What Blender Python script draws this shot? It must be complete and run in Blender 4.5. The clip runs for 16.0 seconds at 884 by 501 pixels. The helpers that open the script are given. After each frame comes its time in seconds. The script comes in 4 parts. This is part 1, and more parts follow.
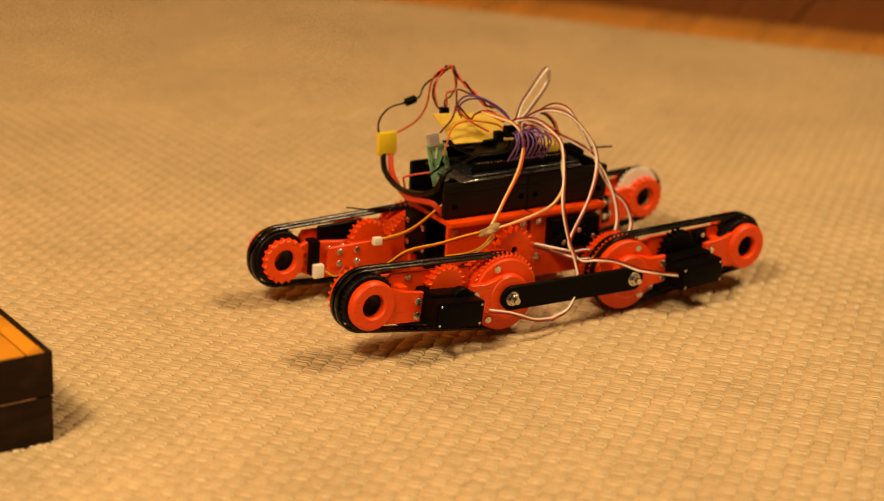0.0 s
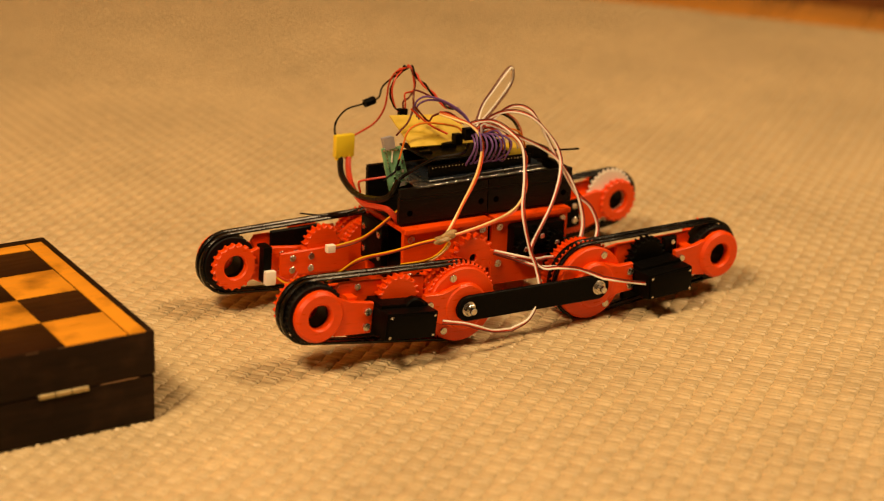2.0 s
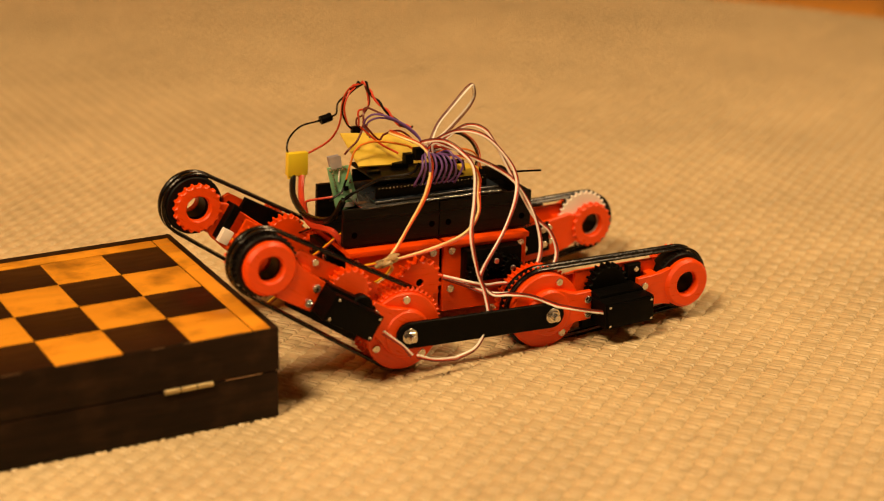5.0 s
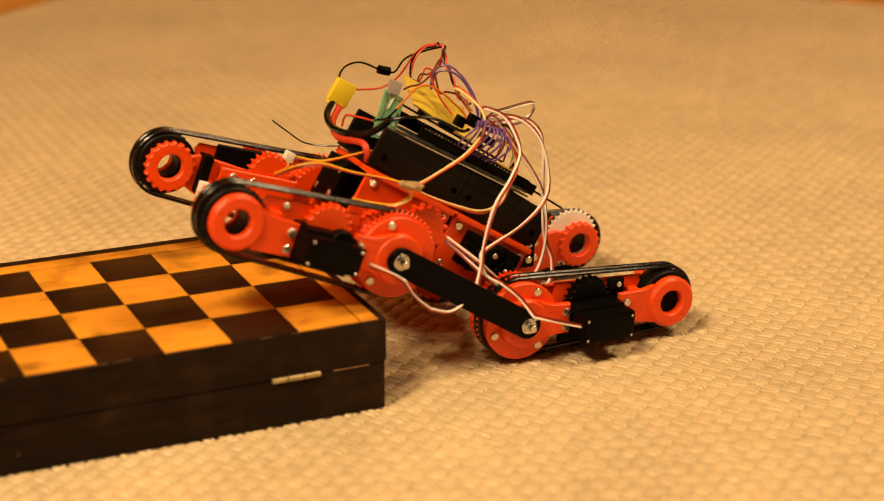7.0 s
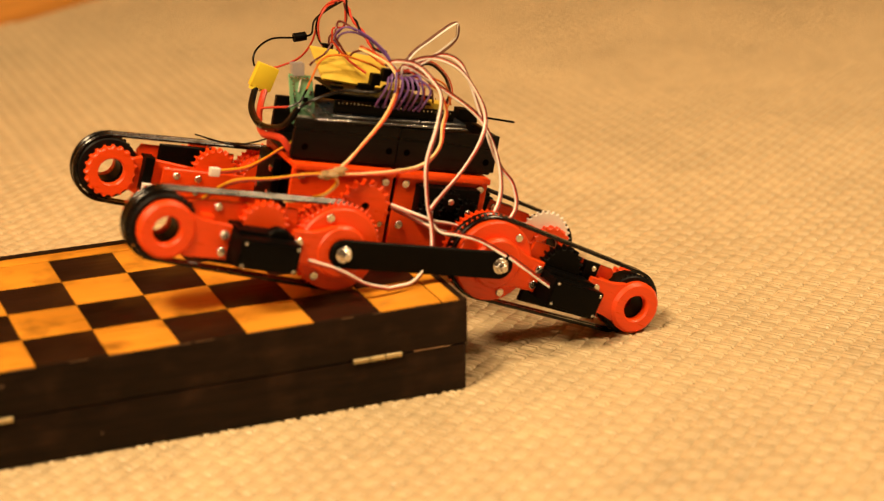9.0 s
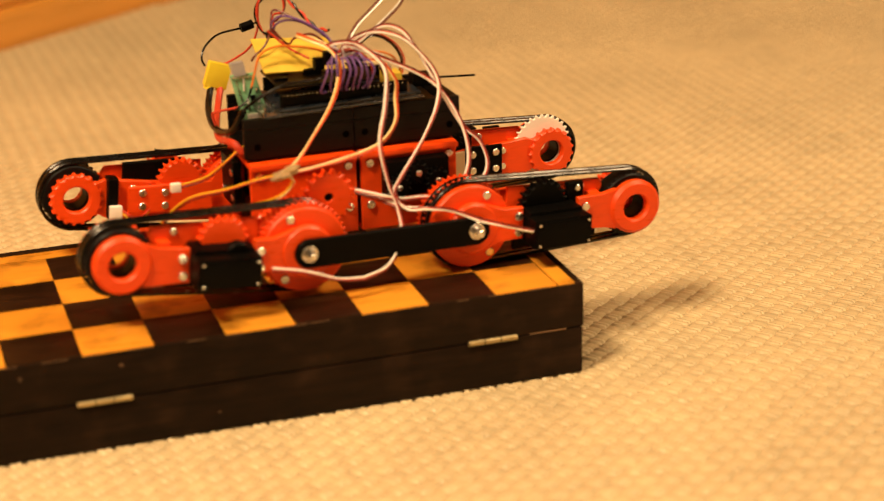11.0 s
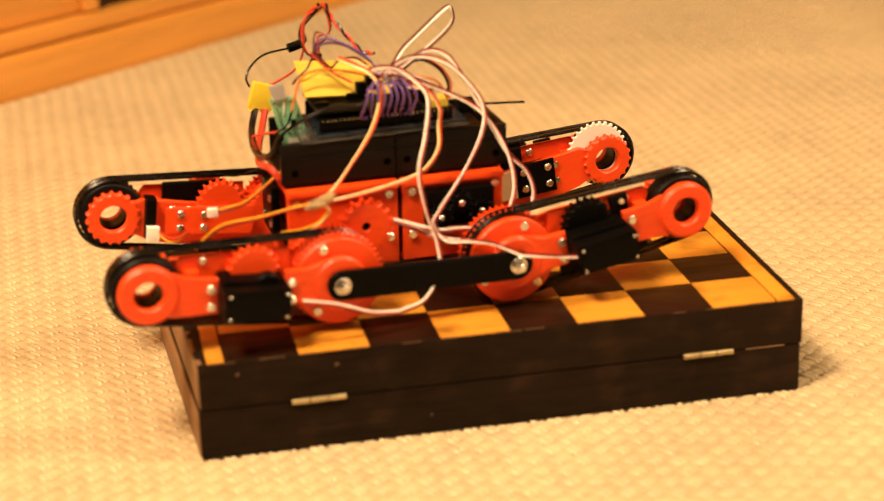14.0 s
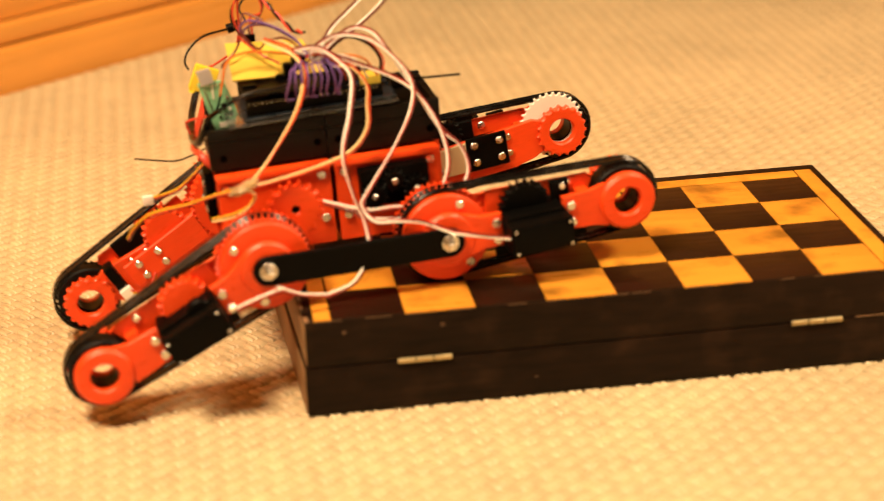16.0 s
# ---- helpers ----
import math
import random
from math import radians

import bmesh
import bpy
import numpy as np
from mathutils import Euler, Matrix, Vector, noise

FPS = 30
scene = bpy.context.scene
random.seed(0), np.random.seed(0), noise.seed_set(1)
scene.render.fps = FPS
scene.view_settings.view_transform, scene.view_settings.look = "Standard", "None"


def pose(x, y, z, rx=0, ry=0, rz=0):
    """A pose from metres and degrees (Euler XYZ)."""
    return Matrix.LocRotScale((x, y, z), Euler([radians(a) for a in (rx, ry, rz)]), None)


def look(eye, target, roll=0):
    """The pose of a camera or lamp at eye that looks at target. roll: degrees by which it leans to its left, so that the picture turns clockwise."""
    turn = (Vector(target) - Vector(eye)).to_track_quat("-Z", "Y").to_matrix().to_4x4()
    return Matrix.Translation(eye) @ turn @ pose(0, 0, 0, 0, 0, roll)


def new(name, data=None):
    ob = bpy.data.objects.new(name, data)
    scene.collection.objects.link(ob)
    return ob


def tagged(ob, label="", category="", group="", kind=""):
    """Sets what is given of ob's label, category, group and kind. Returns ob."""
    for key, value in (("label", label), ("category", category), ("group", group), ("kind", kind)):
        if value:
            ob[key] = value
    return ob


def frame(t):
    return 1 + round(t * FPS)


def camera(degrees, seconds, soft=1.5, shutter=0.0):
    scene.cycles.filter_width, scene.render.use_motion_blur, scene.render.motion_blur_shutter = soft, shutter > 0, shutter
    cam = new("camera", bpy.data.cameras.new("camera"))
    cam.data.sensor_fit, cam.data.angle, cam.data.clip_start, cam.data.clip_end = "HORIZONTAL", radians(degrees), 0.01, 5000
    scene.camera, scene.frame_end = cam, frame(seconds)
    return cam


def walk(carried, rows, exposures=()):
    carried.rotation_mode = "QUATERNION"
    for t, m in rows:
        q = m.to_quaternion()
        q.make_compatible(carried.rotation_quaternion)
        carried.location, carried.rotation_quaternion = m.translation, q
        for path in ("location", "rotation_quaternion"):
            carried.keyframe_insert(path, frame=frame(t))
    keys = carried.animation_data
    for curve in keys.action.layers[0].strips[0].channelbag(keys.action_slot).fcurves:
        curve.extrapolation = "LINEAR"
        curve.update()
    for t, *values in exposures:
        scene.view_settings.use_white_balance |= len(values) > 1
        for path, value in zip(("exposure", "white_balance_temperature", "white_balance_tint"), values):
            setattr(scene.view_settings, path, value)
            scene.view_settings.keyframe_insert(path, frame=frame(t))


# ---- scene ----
cam = camera(25.915, 16.0, soft=1.1, shutter=0.4)
cam.data.dof.use_dof = True
cam.data.dof.focus_distance = 1.43
cam.data.dof.aperture_fstop = 4.4
walk(cam, [
    (0.0, look((-0.0835, -1.1016, 0.5601), (0.6735, -0.0209, 0.0921), 2.33)),
    (0.5, look((-0.0846, -1.1026, 0.5583), (0.6620, -0.0130, 0.0941), 2.23)),
    (1.0, look((-0.0849, -1.1007, 0.5551), (0.6424, -0.0007, 0.0850), 1.89)),
    (1.5, look((-0.0829, -1.1017, 0.5549), (0.6295, 0.0071, 0.0827), 1.77)),
    (2.0, look((-0.0858, -1.1002, 0.5545), (0.6116, 0.0161, 0.0776), 1.73)),
    (2.5, look((-0.0853, -1.1006, 0.5542), (0.5928, 0.0248, 0.0707), 1.45)),
    (3.0, look((-0.0861, -1.0979, 0.5532), (0.5676, 0.0402, 0.0659), 1.14)),
    (3.5, look((-0.0883, -1.0985, 0.5536), (0.5590, 0.0430, 0.0657), 1.00)),
    (4.0, look((-0.0873, -1.0989, 0.5548), (0.5583, 0.0432, 0.0662), 1.08)),
    (4.5, look((-0.0869, -1.0971, 0.5544), (0.5502, 0.0516, 0.0701), 1.09)),
    (5.0, look((-0.0887, -1.0959, 0.5510), (0.5351, 0.0630, 0.0738), 0.89)),
    (5.2, look((-0.0889, -1.0959, 0.5502), (0.5295, 0.0658, 0.0708), 0.86)),
    (7.3, look((-0.0925, -1.0958, 0.5416), (0.4614, 0.0992, 0.0680), 0.55)),
    (7.5, look((-0.0929, -1.0958, 0.5408), (0.4614, 0.0995, 0.0675), 0.51)),
    (8.0, look((-0.0975, -1.0976, 0.5432), (0.4333, 0.1037, 0.0583), -0.02)),
    (8.5, look((-0.0975, -1.0972, 0.5408), (0.4258, 0.1072, 0.0554), -0.11)),
    (9.0, look((-0.0937, -1.0959, 0.5353), (0.4096, 0.1189, 0.0548), -0.34)),
    (9.2, look((-0.0908, -1.0972, 0.5356), (0.3950, 0.1240, 0.0545), -0.48)),
    (11.3, look((-0.0606, -1.1112, 0.5393), (0.3095, 0.1445, 0.0447), -1.98)),
    (11.5, look((-0.0577, -1.1125, 0.5396), (0.2965, 0.1479, 0.0436), -2.13)),
    (12.0, look((-0.0650, -1.1036, 0.5436), (0.2615, 0.1600, 0.0370), -2.25)),
    (12.5, look((-0.0696, -1.0979, 0.5471), (0.2307, 0.1689, 0.0322), -2.27)),
    (13.0, look((-0.0706, -1.0969, 0.5494), (0.2207, 0.1733, 0.0380), -2.11)),
    (13.5, look((-0.0720, -1.0964, 0.5479), (0.1901, 0.1874, 0.0548), -2.08)),
    (14.0, look((-0.0788, -1.0954, 0.5479), (0.1755, 0.1887, 0.0515), -1.85)),
    (14.5, look((-0.0881, -1.0948, 0.5465), (0.1590, 0.1891, 0.0458), -1.87)),
    (15.0, look((-0.0796, -1.0944, 0.5478), (0.1375, 0.1932, 0.0426), -1.87)),
    (15.5, look((-0.0759, -1.0991, 0.5492), (0.1175, 0.1875, 0.0324), -1.91)),
    (16.0, look((-0.0725, -1.0998, 0.5470), (0.0946, 0.1901, 0.0292), -2.36)),
], exposures=[(0.0, -0.16, 6800, 10), (5.0, -0.08, 6780, 10), (7.5, 0.13, 6480, 10), (9.0, 0.22, 6360, 10), (12.0, 0.28, 6380, 10), (14.0, 0.52, 6060, 10), (16.0, 0.51, 6030, 10)])

# ---- light: a warm room lit by ceiling lamps ----
world = bpy.data.worlds.new("room_air")
scene.world = world
world.use_nodes = True
world.node_tree.nodes["Background"].inputs[0].default_value = (1.0, 0.62, 0.30, 1)
world.node_tree.nodes["Background"].inputs[1].default_value = 0.30


def lamp(name, at, aim, size, watts, colour):
    data = bpy.data.lights.new(name, "AREA")
    data.shape, data.size, data.energy, data.color = "DISK", size, watts, colour
    ob = new(name, data)
    ob.matrix_world = look(at, aim)
    return ob


lamp("ceiling_lamp_light", (-0.65, -0.55, 1.75), (0.2, 0.1, 0), 0.50, 43, (1.0, 0.69, 0.37))
lamp("ceiling_lamp_light", (1.5, -0.45, 1.8), (0.4, 0.1, 0), 0.50, 27, (1.0, 0.68, 0.36))

# ---- materials ----
def mat(name, colour, rough=0.5, metal=0.0, vary=0.15, grain=40.0, bump=0.0, bump_scale=300.0, wood=None, coat=0.0, spec=0.5,
        per_object=0.0, transmission=0.0, rough_vary=0.1, burn=0.0):
    m = bpy.data.materials.new(name)
    m.use_nodes = True
    nt = m.node_tree
    n, l = nt.nodes, nt.links
    b = n["Principled BSDF"]
    b.inputs["Metallic"].default_value = metal
    b.inputs["Specular IOR Level"].default_value = spec
    b.inputs["Coat Weight"].default_value = coat
    b.inputs["Transmission Weight"].default_value = transmission
    co = n.new("ShaderNodeTexCoord")
    mp = n.new("ShaderNodeMapping")
    if wood:
        mp.inputs["Scale"].default_value = wood
    l.new(co.outputs["Object"], mp.inputs["Vector"])
    nz = n.new("ShaderNodeTexNoise")
    nz.inputs["Scale"].default_value, nz.inputs["Detail"].default_value = grain, 5
    nz2 = n.new("ShaderNodeTexNoise")
    nz2.inputs["Scale"].default_value, nz2.inputs["Detail"].default_value = grain * 0.13, 3
    l.new(mp.outputs[0], nz.inputs["Vector"])
    l.new(co.outputs["Object"], nz2.inputs["Vector"])
    add = n.new("ShaderNodeMath")
    add.operation = "ADD"
    l.new(nz.outputs["Fac"], add.inputs[0])
    l.new(nz2.outputs["Fac"], add.inputs[1])
    last = add
    if per_object:
        oi = n.new("ShaderNodeObjectInfo")
        mu = n.new("ShaderNodeMath")
        mu.operation, mu.inputs[1].default_value, mu.inputs[2].default_value = "MULTIPLY_ADD", per_object, -per_object / 2
        l.new(oi.outputs["Random"], mu.inputs[0])
        ad = n.new("ShaderNodeMath")
        l.new(add.outputs[0], ad.inputs[0])
        l.new(mu.outputs[0], ad.inputs[1])
        last = ad
    rg = n.new("ShaderNodeMapRange")
    rg.inputs["From Min"].default_value, rg.inputs["From Max"].default_value = 0.6, 1.4
    rg.inputs["To Min"].default_value, rg.inputs["To Max"].default_value = 1 - vary, 1 + vary
    l.new(last.outputs[0], rg.inputs["Value"])
    mx = n.new("ShaderNodeVectorMath")
    mx.operation = "SCALE"
    mx.inputs[0].default_value = colour
    if burn:
        nb = n.new("ShaderNodeTexNoise")
        nb.inputs["Scale"].default_value, nb.inputs["Detail"].default_value = 34, 4
        l.new(co.outputs["Object"], nb.inputs["Vector"])
        mb = n.new("ShaderNodeMapRange")
        mb.inputs["From Min"].default_value, mb.inputs["From Max"].default_value = 0.52, 0.74
        mb.inputs["To Min"].default_value, mb.inputs["To Max"].default_value = 1.0, 1 - burn
        l.new(nb.outputs["Fac"], mb.inputs["Value"])
        mm_ = n.new("ShaderNodeMath")
        mm_.operation = "MULTIPLY"
        l.new(rg.outputs[0], mm_.inputs[0])
        l.new(mb.outputs[0], mm_.inputs[1])
        l.new(mm_.outputs[0], mx.inputs["Scale"])
    else:
        l.new(rg.outputs[0], mx.inputs["Scale"])
    l.new(mx.outputs[0], b.inputs["Base Color"])
    rr = n.new("ShaderNodeMapRange")
    rr.inputs["From Min"].default_value, rr.inputs["From Max"].default_value = 0.3, 0.7
    rr.inputs["To Min"].default_value, rr.inputs["To Max"].default_value = max(0.03, rough - rough_vary), min(1, rough + rough_vary)
    l.new(nz.outputs["Fac"], rr.inputs["Value"])
    l.new(rr.outputs[0], b.inputs["Roughness"])
    if bump:
        bn = n.new("ShaderNodeTexNoise")
        bn.inputs["Scale"].default_value, bn.inputs["Detail"].default_value = bump_scale, 4
        l.new(mp.outputs[0], bn.inputs["Vector"])
        bp = n.new("ShaderNodeBump")
        bp.inputs["Strength"].default_value, bp.inputs["Distance"].default_value = bump, 0.001
        l.new(bn.outputs["Fac"], bp.inputs["Height"])
        l.new(bp.outputs[0], b.inputs["Normal"])
    return m


RED = mat("red_printed_plastic", (0.86, 0.070, 0.0025), 0.36, vary=0.10, grain=90, bump=0.25, bump_scale=500, wood=(1, 1, 6))
WHITE_GEAR = mat("white_printed_plastic", (0.93, 0.91, 0.84), 0.5, vary=0.05, grain=90)
BLACK = mat("black_plastic", (0.0022, 0.0020, 0.0018), 0.40, spec=0.07, vary=0.3, grain=60, bump=0.2, bump_scale=700)
HOLE_SHADE = mat("bolt_hole_shade", (0.0006, 0.0005, 0.0005), 0.7, spec=0.02, vary=0.1)
TRAY = mat("black_layered_plastic", (0.0050, 0.0042, 0.0035), 0.34, spec=0.18, vary=0.5, grain=25, bump=0.5, bump_scale=260, wood=(0.15, 1, 8))
RUBBER = mat("black_rubber", (0.0022, 0.0022, 0.0022), 0.22, spec=0.35, vary=0.3, grain=60, bump=0.2, bump_scale=400)
TREAD = mat("black_rubber_tread", (0.003, 0.003, 0.003), 0.5, spec=0.2, vary=0.3, grain=60)
STEEL = mat("zinc_steel", (0.72, 0.70, 0.66), 0.24, metal=1.0, vary=0.15, grain=200, rough_vary=0.12)
BRASS = mat("worn_brass", (0.62, 0.50, 0.26), 0.4, metal=0.85, vary=0.3, grain=120)
LIGHT_WOOD = mat("honey_wood_veneer", (0.72, 0.305, 0.024), 0.36, vary=0.16, grain=26, wood=(1, 7, 1), coat=0.15, per_object=0.35, burn=0.6)
DARK_WOOD = mat("dark_stained_veneer", (0.020, 0.0072, 0.003), 0.38, spec=0.2, vary=0.45, grain=30, wood=(1, 6, 1), coat=0.05, per_object=0.4, burn=0.5)
BOX_WOOD = mat("blackened_box_wood", (0.0130, 0.0064, 0.0033), 0.5, spec=0.12, vary=0.85, grain=30, burn=-1.3, wood=(1, 1, 7), bump=0.35, bump_scale=90)
END_GRAIN = mat("worn_end_grain", (0.27, 0.145, 0.055), 0.6, vary=0.6, grain=30, wood=(1, 0.4, 6), bump=0.4, bump_scale=120)
WORN = mat("rubbed_brown_edge", (0.085, 0.042, 0.017), 0.6, vary=0.5, grain=60)
CHIP = mat("bare_brown_wood", (0.26, 0.14, 0.06), 0.7, vary=0.4, grain=90)
PINE = mat("varnished_pine", (0.74, 0.33, 0.055), 0.33, vary=0.25, grain=9, wood=(0.5, 6, 6), coat=0.2, per_object=0.3)
FLOOR_WOOD = mat("brown_floor_board", (0.26, 0.085, 0.018), 0.33, vary=0.25, grain=9, wood=(0.5, 6, 6), coat=0.2, per_object=0.3)
DARK_GLASS = mat("dark_brown_glass", (0.02, 0.010, 0.004), 0.15, vary=0.1)
MOTOR_CREAM = mat("cream_motor_plastic", (0.72, 0.58, 0.34), 0.45, vary=0.08)
PLASTER = mat("warm_plaster", (0.27, 0.23, 0.18), 0.9, vary=0.06, grain=6)
YARN = mat("beige_carpet_yarn", (0.66, 0.53, 0.32), 0.38, vary=0.14, grain=55, bump=0.5, bump_scale=420, wood=(1, 1, 1), spec=0.5)
WEFT = mat("tan_carpet_weft", (0.57, 0.45, 0.265), 0.75, vary=0.18, grain=55, bump=0.6, bump_scale=420, wood=(1, 1, 1), spec=0.25)
BACKING = mat("carpet_backing", (0.55, 0.43, 0.255), 0.9, vary=0.15, grain=60)
# board green paled in the colour itself to carry the lamp's glare
GREEN = mat("glare_lightened_green_board", (0.26, 0.58, 0.33), 0.22, vary=0.25, grain=160)
PCB = mat("dark_circuit_board", (0.012, 0.018, 0.026), 0.3, vary=0.4, grain=120)
FILM = mat("crumpled_clear_film", (0.72, 0.56, 0.30), 0.14, vary=0.4, grain=250, transmission=0.6, bump=0.8, bump_scale=500)
CLEAR = mat("clear_acrylic", (0.90, 0.92, 0.93), 0.05, vary=0.03, transmission=0.96, rough_vary=0.02)
YELLOW = mat("yellow_plastic", (0.90, 0.70, 0.04), 0.4, vary=0.06)
TAPE = mat("yellow_fibre_board", (0.68, 0.49, 0.05), 0.5, vary=0.2, grain=70)
METAL_PLUG = mat("tinned_plug_shell", (0.55, 0.56, 0.66), 0.3, metal=0.7, vary=0.1)
WIRE = {
    "black": mat("black_wire_sheath", (0.0025, 0.0022, 0.002), 0.25, spec=0.3, vary=0.2),
    "red": mat("red_wire_sheath", (0.60, 0.050, 0.018), 0.4, vary=0.1),
    "brown": mat("maroon_wire_sheath", (0.13, 0.018, 0.012), 0.4, vary=0.1),
    "white": mat("white_wire_sheath", (0.94, 0.91, 0.85), 0.32, vary=0.05),
    "cream": mat("cream_wire_sheath", (0.92, 0.74, 0.36), 0.35, vary=0.05),
    "orange": mat("orange_wire_sheath", (0.75, 0.20, 0.02), 0.4, vary=0.05),
    "yellow": mat("yellow_wire_sheath", (0.85, 0.50, 0.015), 0.4, vary=0.05),
    "purple": mat("violet_wire_sheath", (0.16, 0.08, 0.31), 0.4, vary=0.1),
}


# ---- mesh helpers ----
def finish(bm, angle=38):
    bmesh.ops.recalc_face_normals(bm, faces=bm.faces)
    me = bpy.data.meshes.new("mesh")
    bm.to_mesh(me)
    bm.free()
    me.shade_smooth()
    me.set_sharp_from_angle(angle=radians(angle))
    return me


LEAN = []  # a turn laid on the parts made while it is set


def part(name, bm, material, parent, label="", angle=38):
    """Link a bmesh as one mesh object under a thing or a part."""
    me = finish(bm, angle)
    if LEAN:
        me.transform(LEAN[-1])
    if material:
        me.materials.append(material)
    ob = new(name, me)
    ob.parent = parent
    return tagged(ob, label)


def loft(bm, rings, caps=True):
    """Skin between closed rings with equal numbers of points."""
    vs = [[bm.verts.new(p) for p in ring] for ring in rings]
    n = len(vs[0])
    for a, b in zip(vs, vs[1:]):
        for i in range(n):
            bm.faces.new((a[i], a[(i + 1) % n], b[(i + 1) % n], b[i]))
    if caps:
        bm.faces.new(vs[0][::-1])
        bm.faces.new(vs[-1])
    return vs


def box(bm, x0, x1, y0, y1, z0, z1, bevel=0.0006):
    r = bmesh.ops.create_cube(bm, size=1)
    for v in r["verts"]:
        v.co = Vector(((x0 + x1) / 2 + v.co.x * (x1 - x0), (y0 + y1) / 2 + v.co.y * (y1 - y0), (z0 + z1) / 2 + v.co.z * (z1 - z0)))
    if bevel:
        edges = {e for v in r["verts"] for e in v.link_edges}
        bmesh.ops.bevel(bm, geom=list(edges), offset=bevel, segments=2, affect="EDGES", profile=0.6)


def circle(cx, cz, r, n=40):
    return [(cx + r * math.cos(2 * math.pi * i / n), cz + r * math.sin(2 * math.pi * i / n)) for i in range(n)]


def cog(cx, cz, r, teeth, depth):
    pts = []
    for i in range(teeth):
        for f, rr in ((0.0, r - depth), (0.22, r - depth), (0.40, r), (0.62, r), (0.80, r - depth)):
            a = 2 * math.pi * (i + f) / teeth
            pts.append((cx + rr * math.cos(a), cz + rr * math.sin(a)))
    return pts


def inset(outline, d):
    n, out = len(outline), []
    for i in range(n):
        (ax, az), (bx, bz), (px, pz) = outline[i - 1], outline[(i + 1) % n], outline[i]
        tx, tz = bx - ax, bz - az
        m = math.hypot(tx, tz) or 1
        out.append((px - tz / m * d, pz + tx / m * d))
    return out


def slab(bm, outline, y0, y1, bevel=0.0005, hole=None, hole_bevel=None):
    """Extrude an anticlockwise outline of (x, z) along y, with rounded rims and, if given, a hole of as many points."""
    s = 1 if y1 > y0 else -1
    def ring(o, y):
        return [(x, y, z) for x, z in o]
    outer = [ring(inset(outline, bevel), y0), ring(outline, y0 + s * bevel), ring(outline, y1 - s * bevel), ring(inset(outline, bevel), y1)]
    if hole is None:
        return loft(bm, outer)
    hb = hole_bevel or bevel
    inner = [ring(inset(hole, -hb), y1), ring(hole, y1 - s * hb), ring(hole, y0 + s * hb), ring(inset(hole, -hb), y0)]
    vs = loft(bm, outer + inner, caps=False)
    n = len(outline)
    for i in range(n):
        bm.faces.new((vs[-1][i], vs[-1][(i + 1) % n], vs[0][(i + 1) % n], vs[0][i]))
    return vs


def ring_hole(outline, cx, cz, r):
    """A round hole whose points lie on the same rays as the outline's."""
    return [(cx + r * math.cos(a), cz + r * math.sin(a)) for a in (math.atan2(z - cz, x - cx) for x, z in outline)]


def stadium(x0, r0, x1, r1, n=18):
    """Outline of a belt round a wheel of radius r0 at x0 and one of radius r1 at x1 > x0."""
    d = x1 - x0
    a = math.acos((r0 - r1) / d)
    pts = [(x1 + r1 * math.cos(-a + 2 * a * i / n), r1 * math.sin(-a + 2 * a * i / n)) for i in range(n + 1)]
    pts += [(x0 + r0 * math.cos(a + (2 * math.pi - 2 * a) * i / n), r0 * math.sin(a + (2 * math.pi - 2 * a) * i / n)) for i in range(n + 1)]
    return pts


def tube(bm, pts, r, sides=7, steps=6):
    """A round cable through the given points, in metres, along a smooth curve."""
    p = [Vector(q) for q in pts]
    p = [p[0] * 2 - p[1]] + p + [p[-1] * 2 - p[-2]]
    line = []
    for i in range(1, len(p) - 2):
        a, b, c, d = p[i - 1:i + 3]
        for k in range(steps):
            t = k / steps
            line.append(0.5 * (2 * b + (c - a) * t + (2 * a - 5 * b + 4 * c - d) * t * t + (3 * b - a - 3 * c + d) * t ** 3))
    line.append(p[-2])
    side, rings = Vector((0.3, 0.8, 0.5)), []
    for i, q in enumerate(line):
        way = (line[min(i + 1, len(line) - 1)] - line[max(i - 1, 0)]).normalized()
        side = (side - way * side.dot(way)).normalized()
        up = way.cross(side)
        rings.append([q + (side * math.cos(2 * math.pi * k / sides) + up * math.sin(2 * math.pi * k / sides)) * r for k in range(sides)])
    loft(bm, rings)


# ---- setting: a corner of a room, its long wall turned 37 degrees ----
ROOM = pose(-0.27, 0.79, 0, 0, 0, 36.9)


def setting(name, bm, material, label, m=ROOM, angle=38):
    me = finish(bm, angle)
    me.materials.append(material)
    ob = new(name, me)
    ob.matrix_world = m
    return tagged(ob, label, kind="structure")


bm = bmesh.new()
box(bm, -2.6, 3.6, -3.6, 0.05, -0.06, -0.0272, 0)
floor = setting("floor", bm, FLOOR_WOOD, "brown varnished wooden floor beside the carpet")
bm = bmesh.new()
box(bm, -2.6, 1.46, -3.55, -0.004, -0.026, -0.0024, 0.003)
carpet = setting("carpet", bm, BACKING, "beige woven carpet with a small brick-like weave")

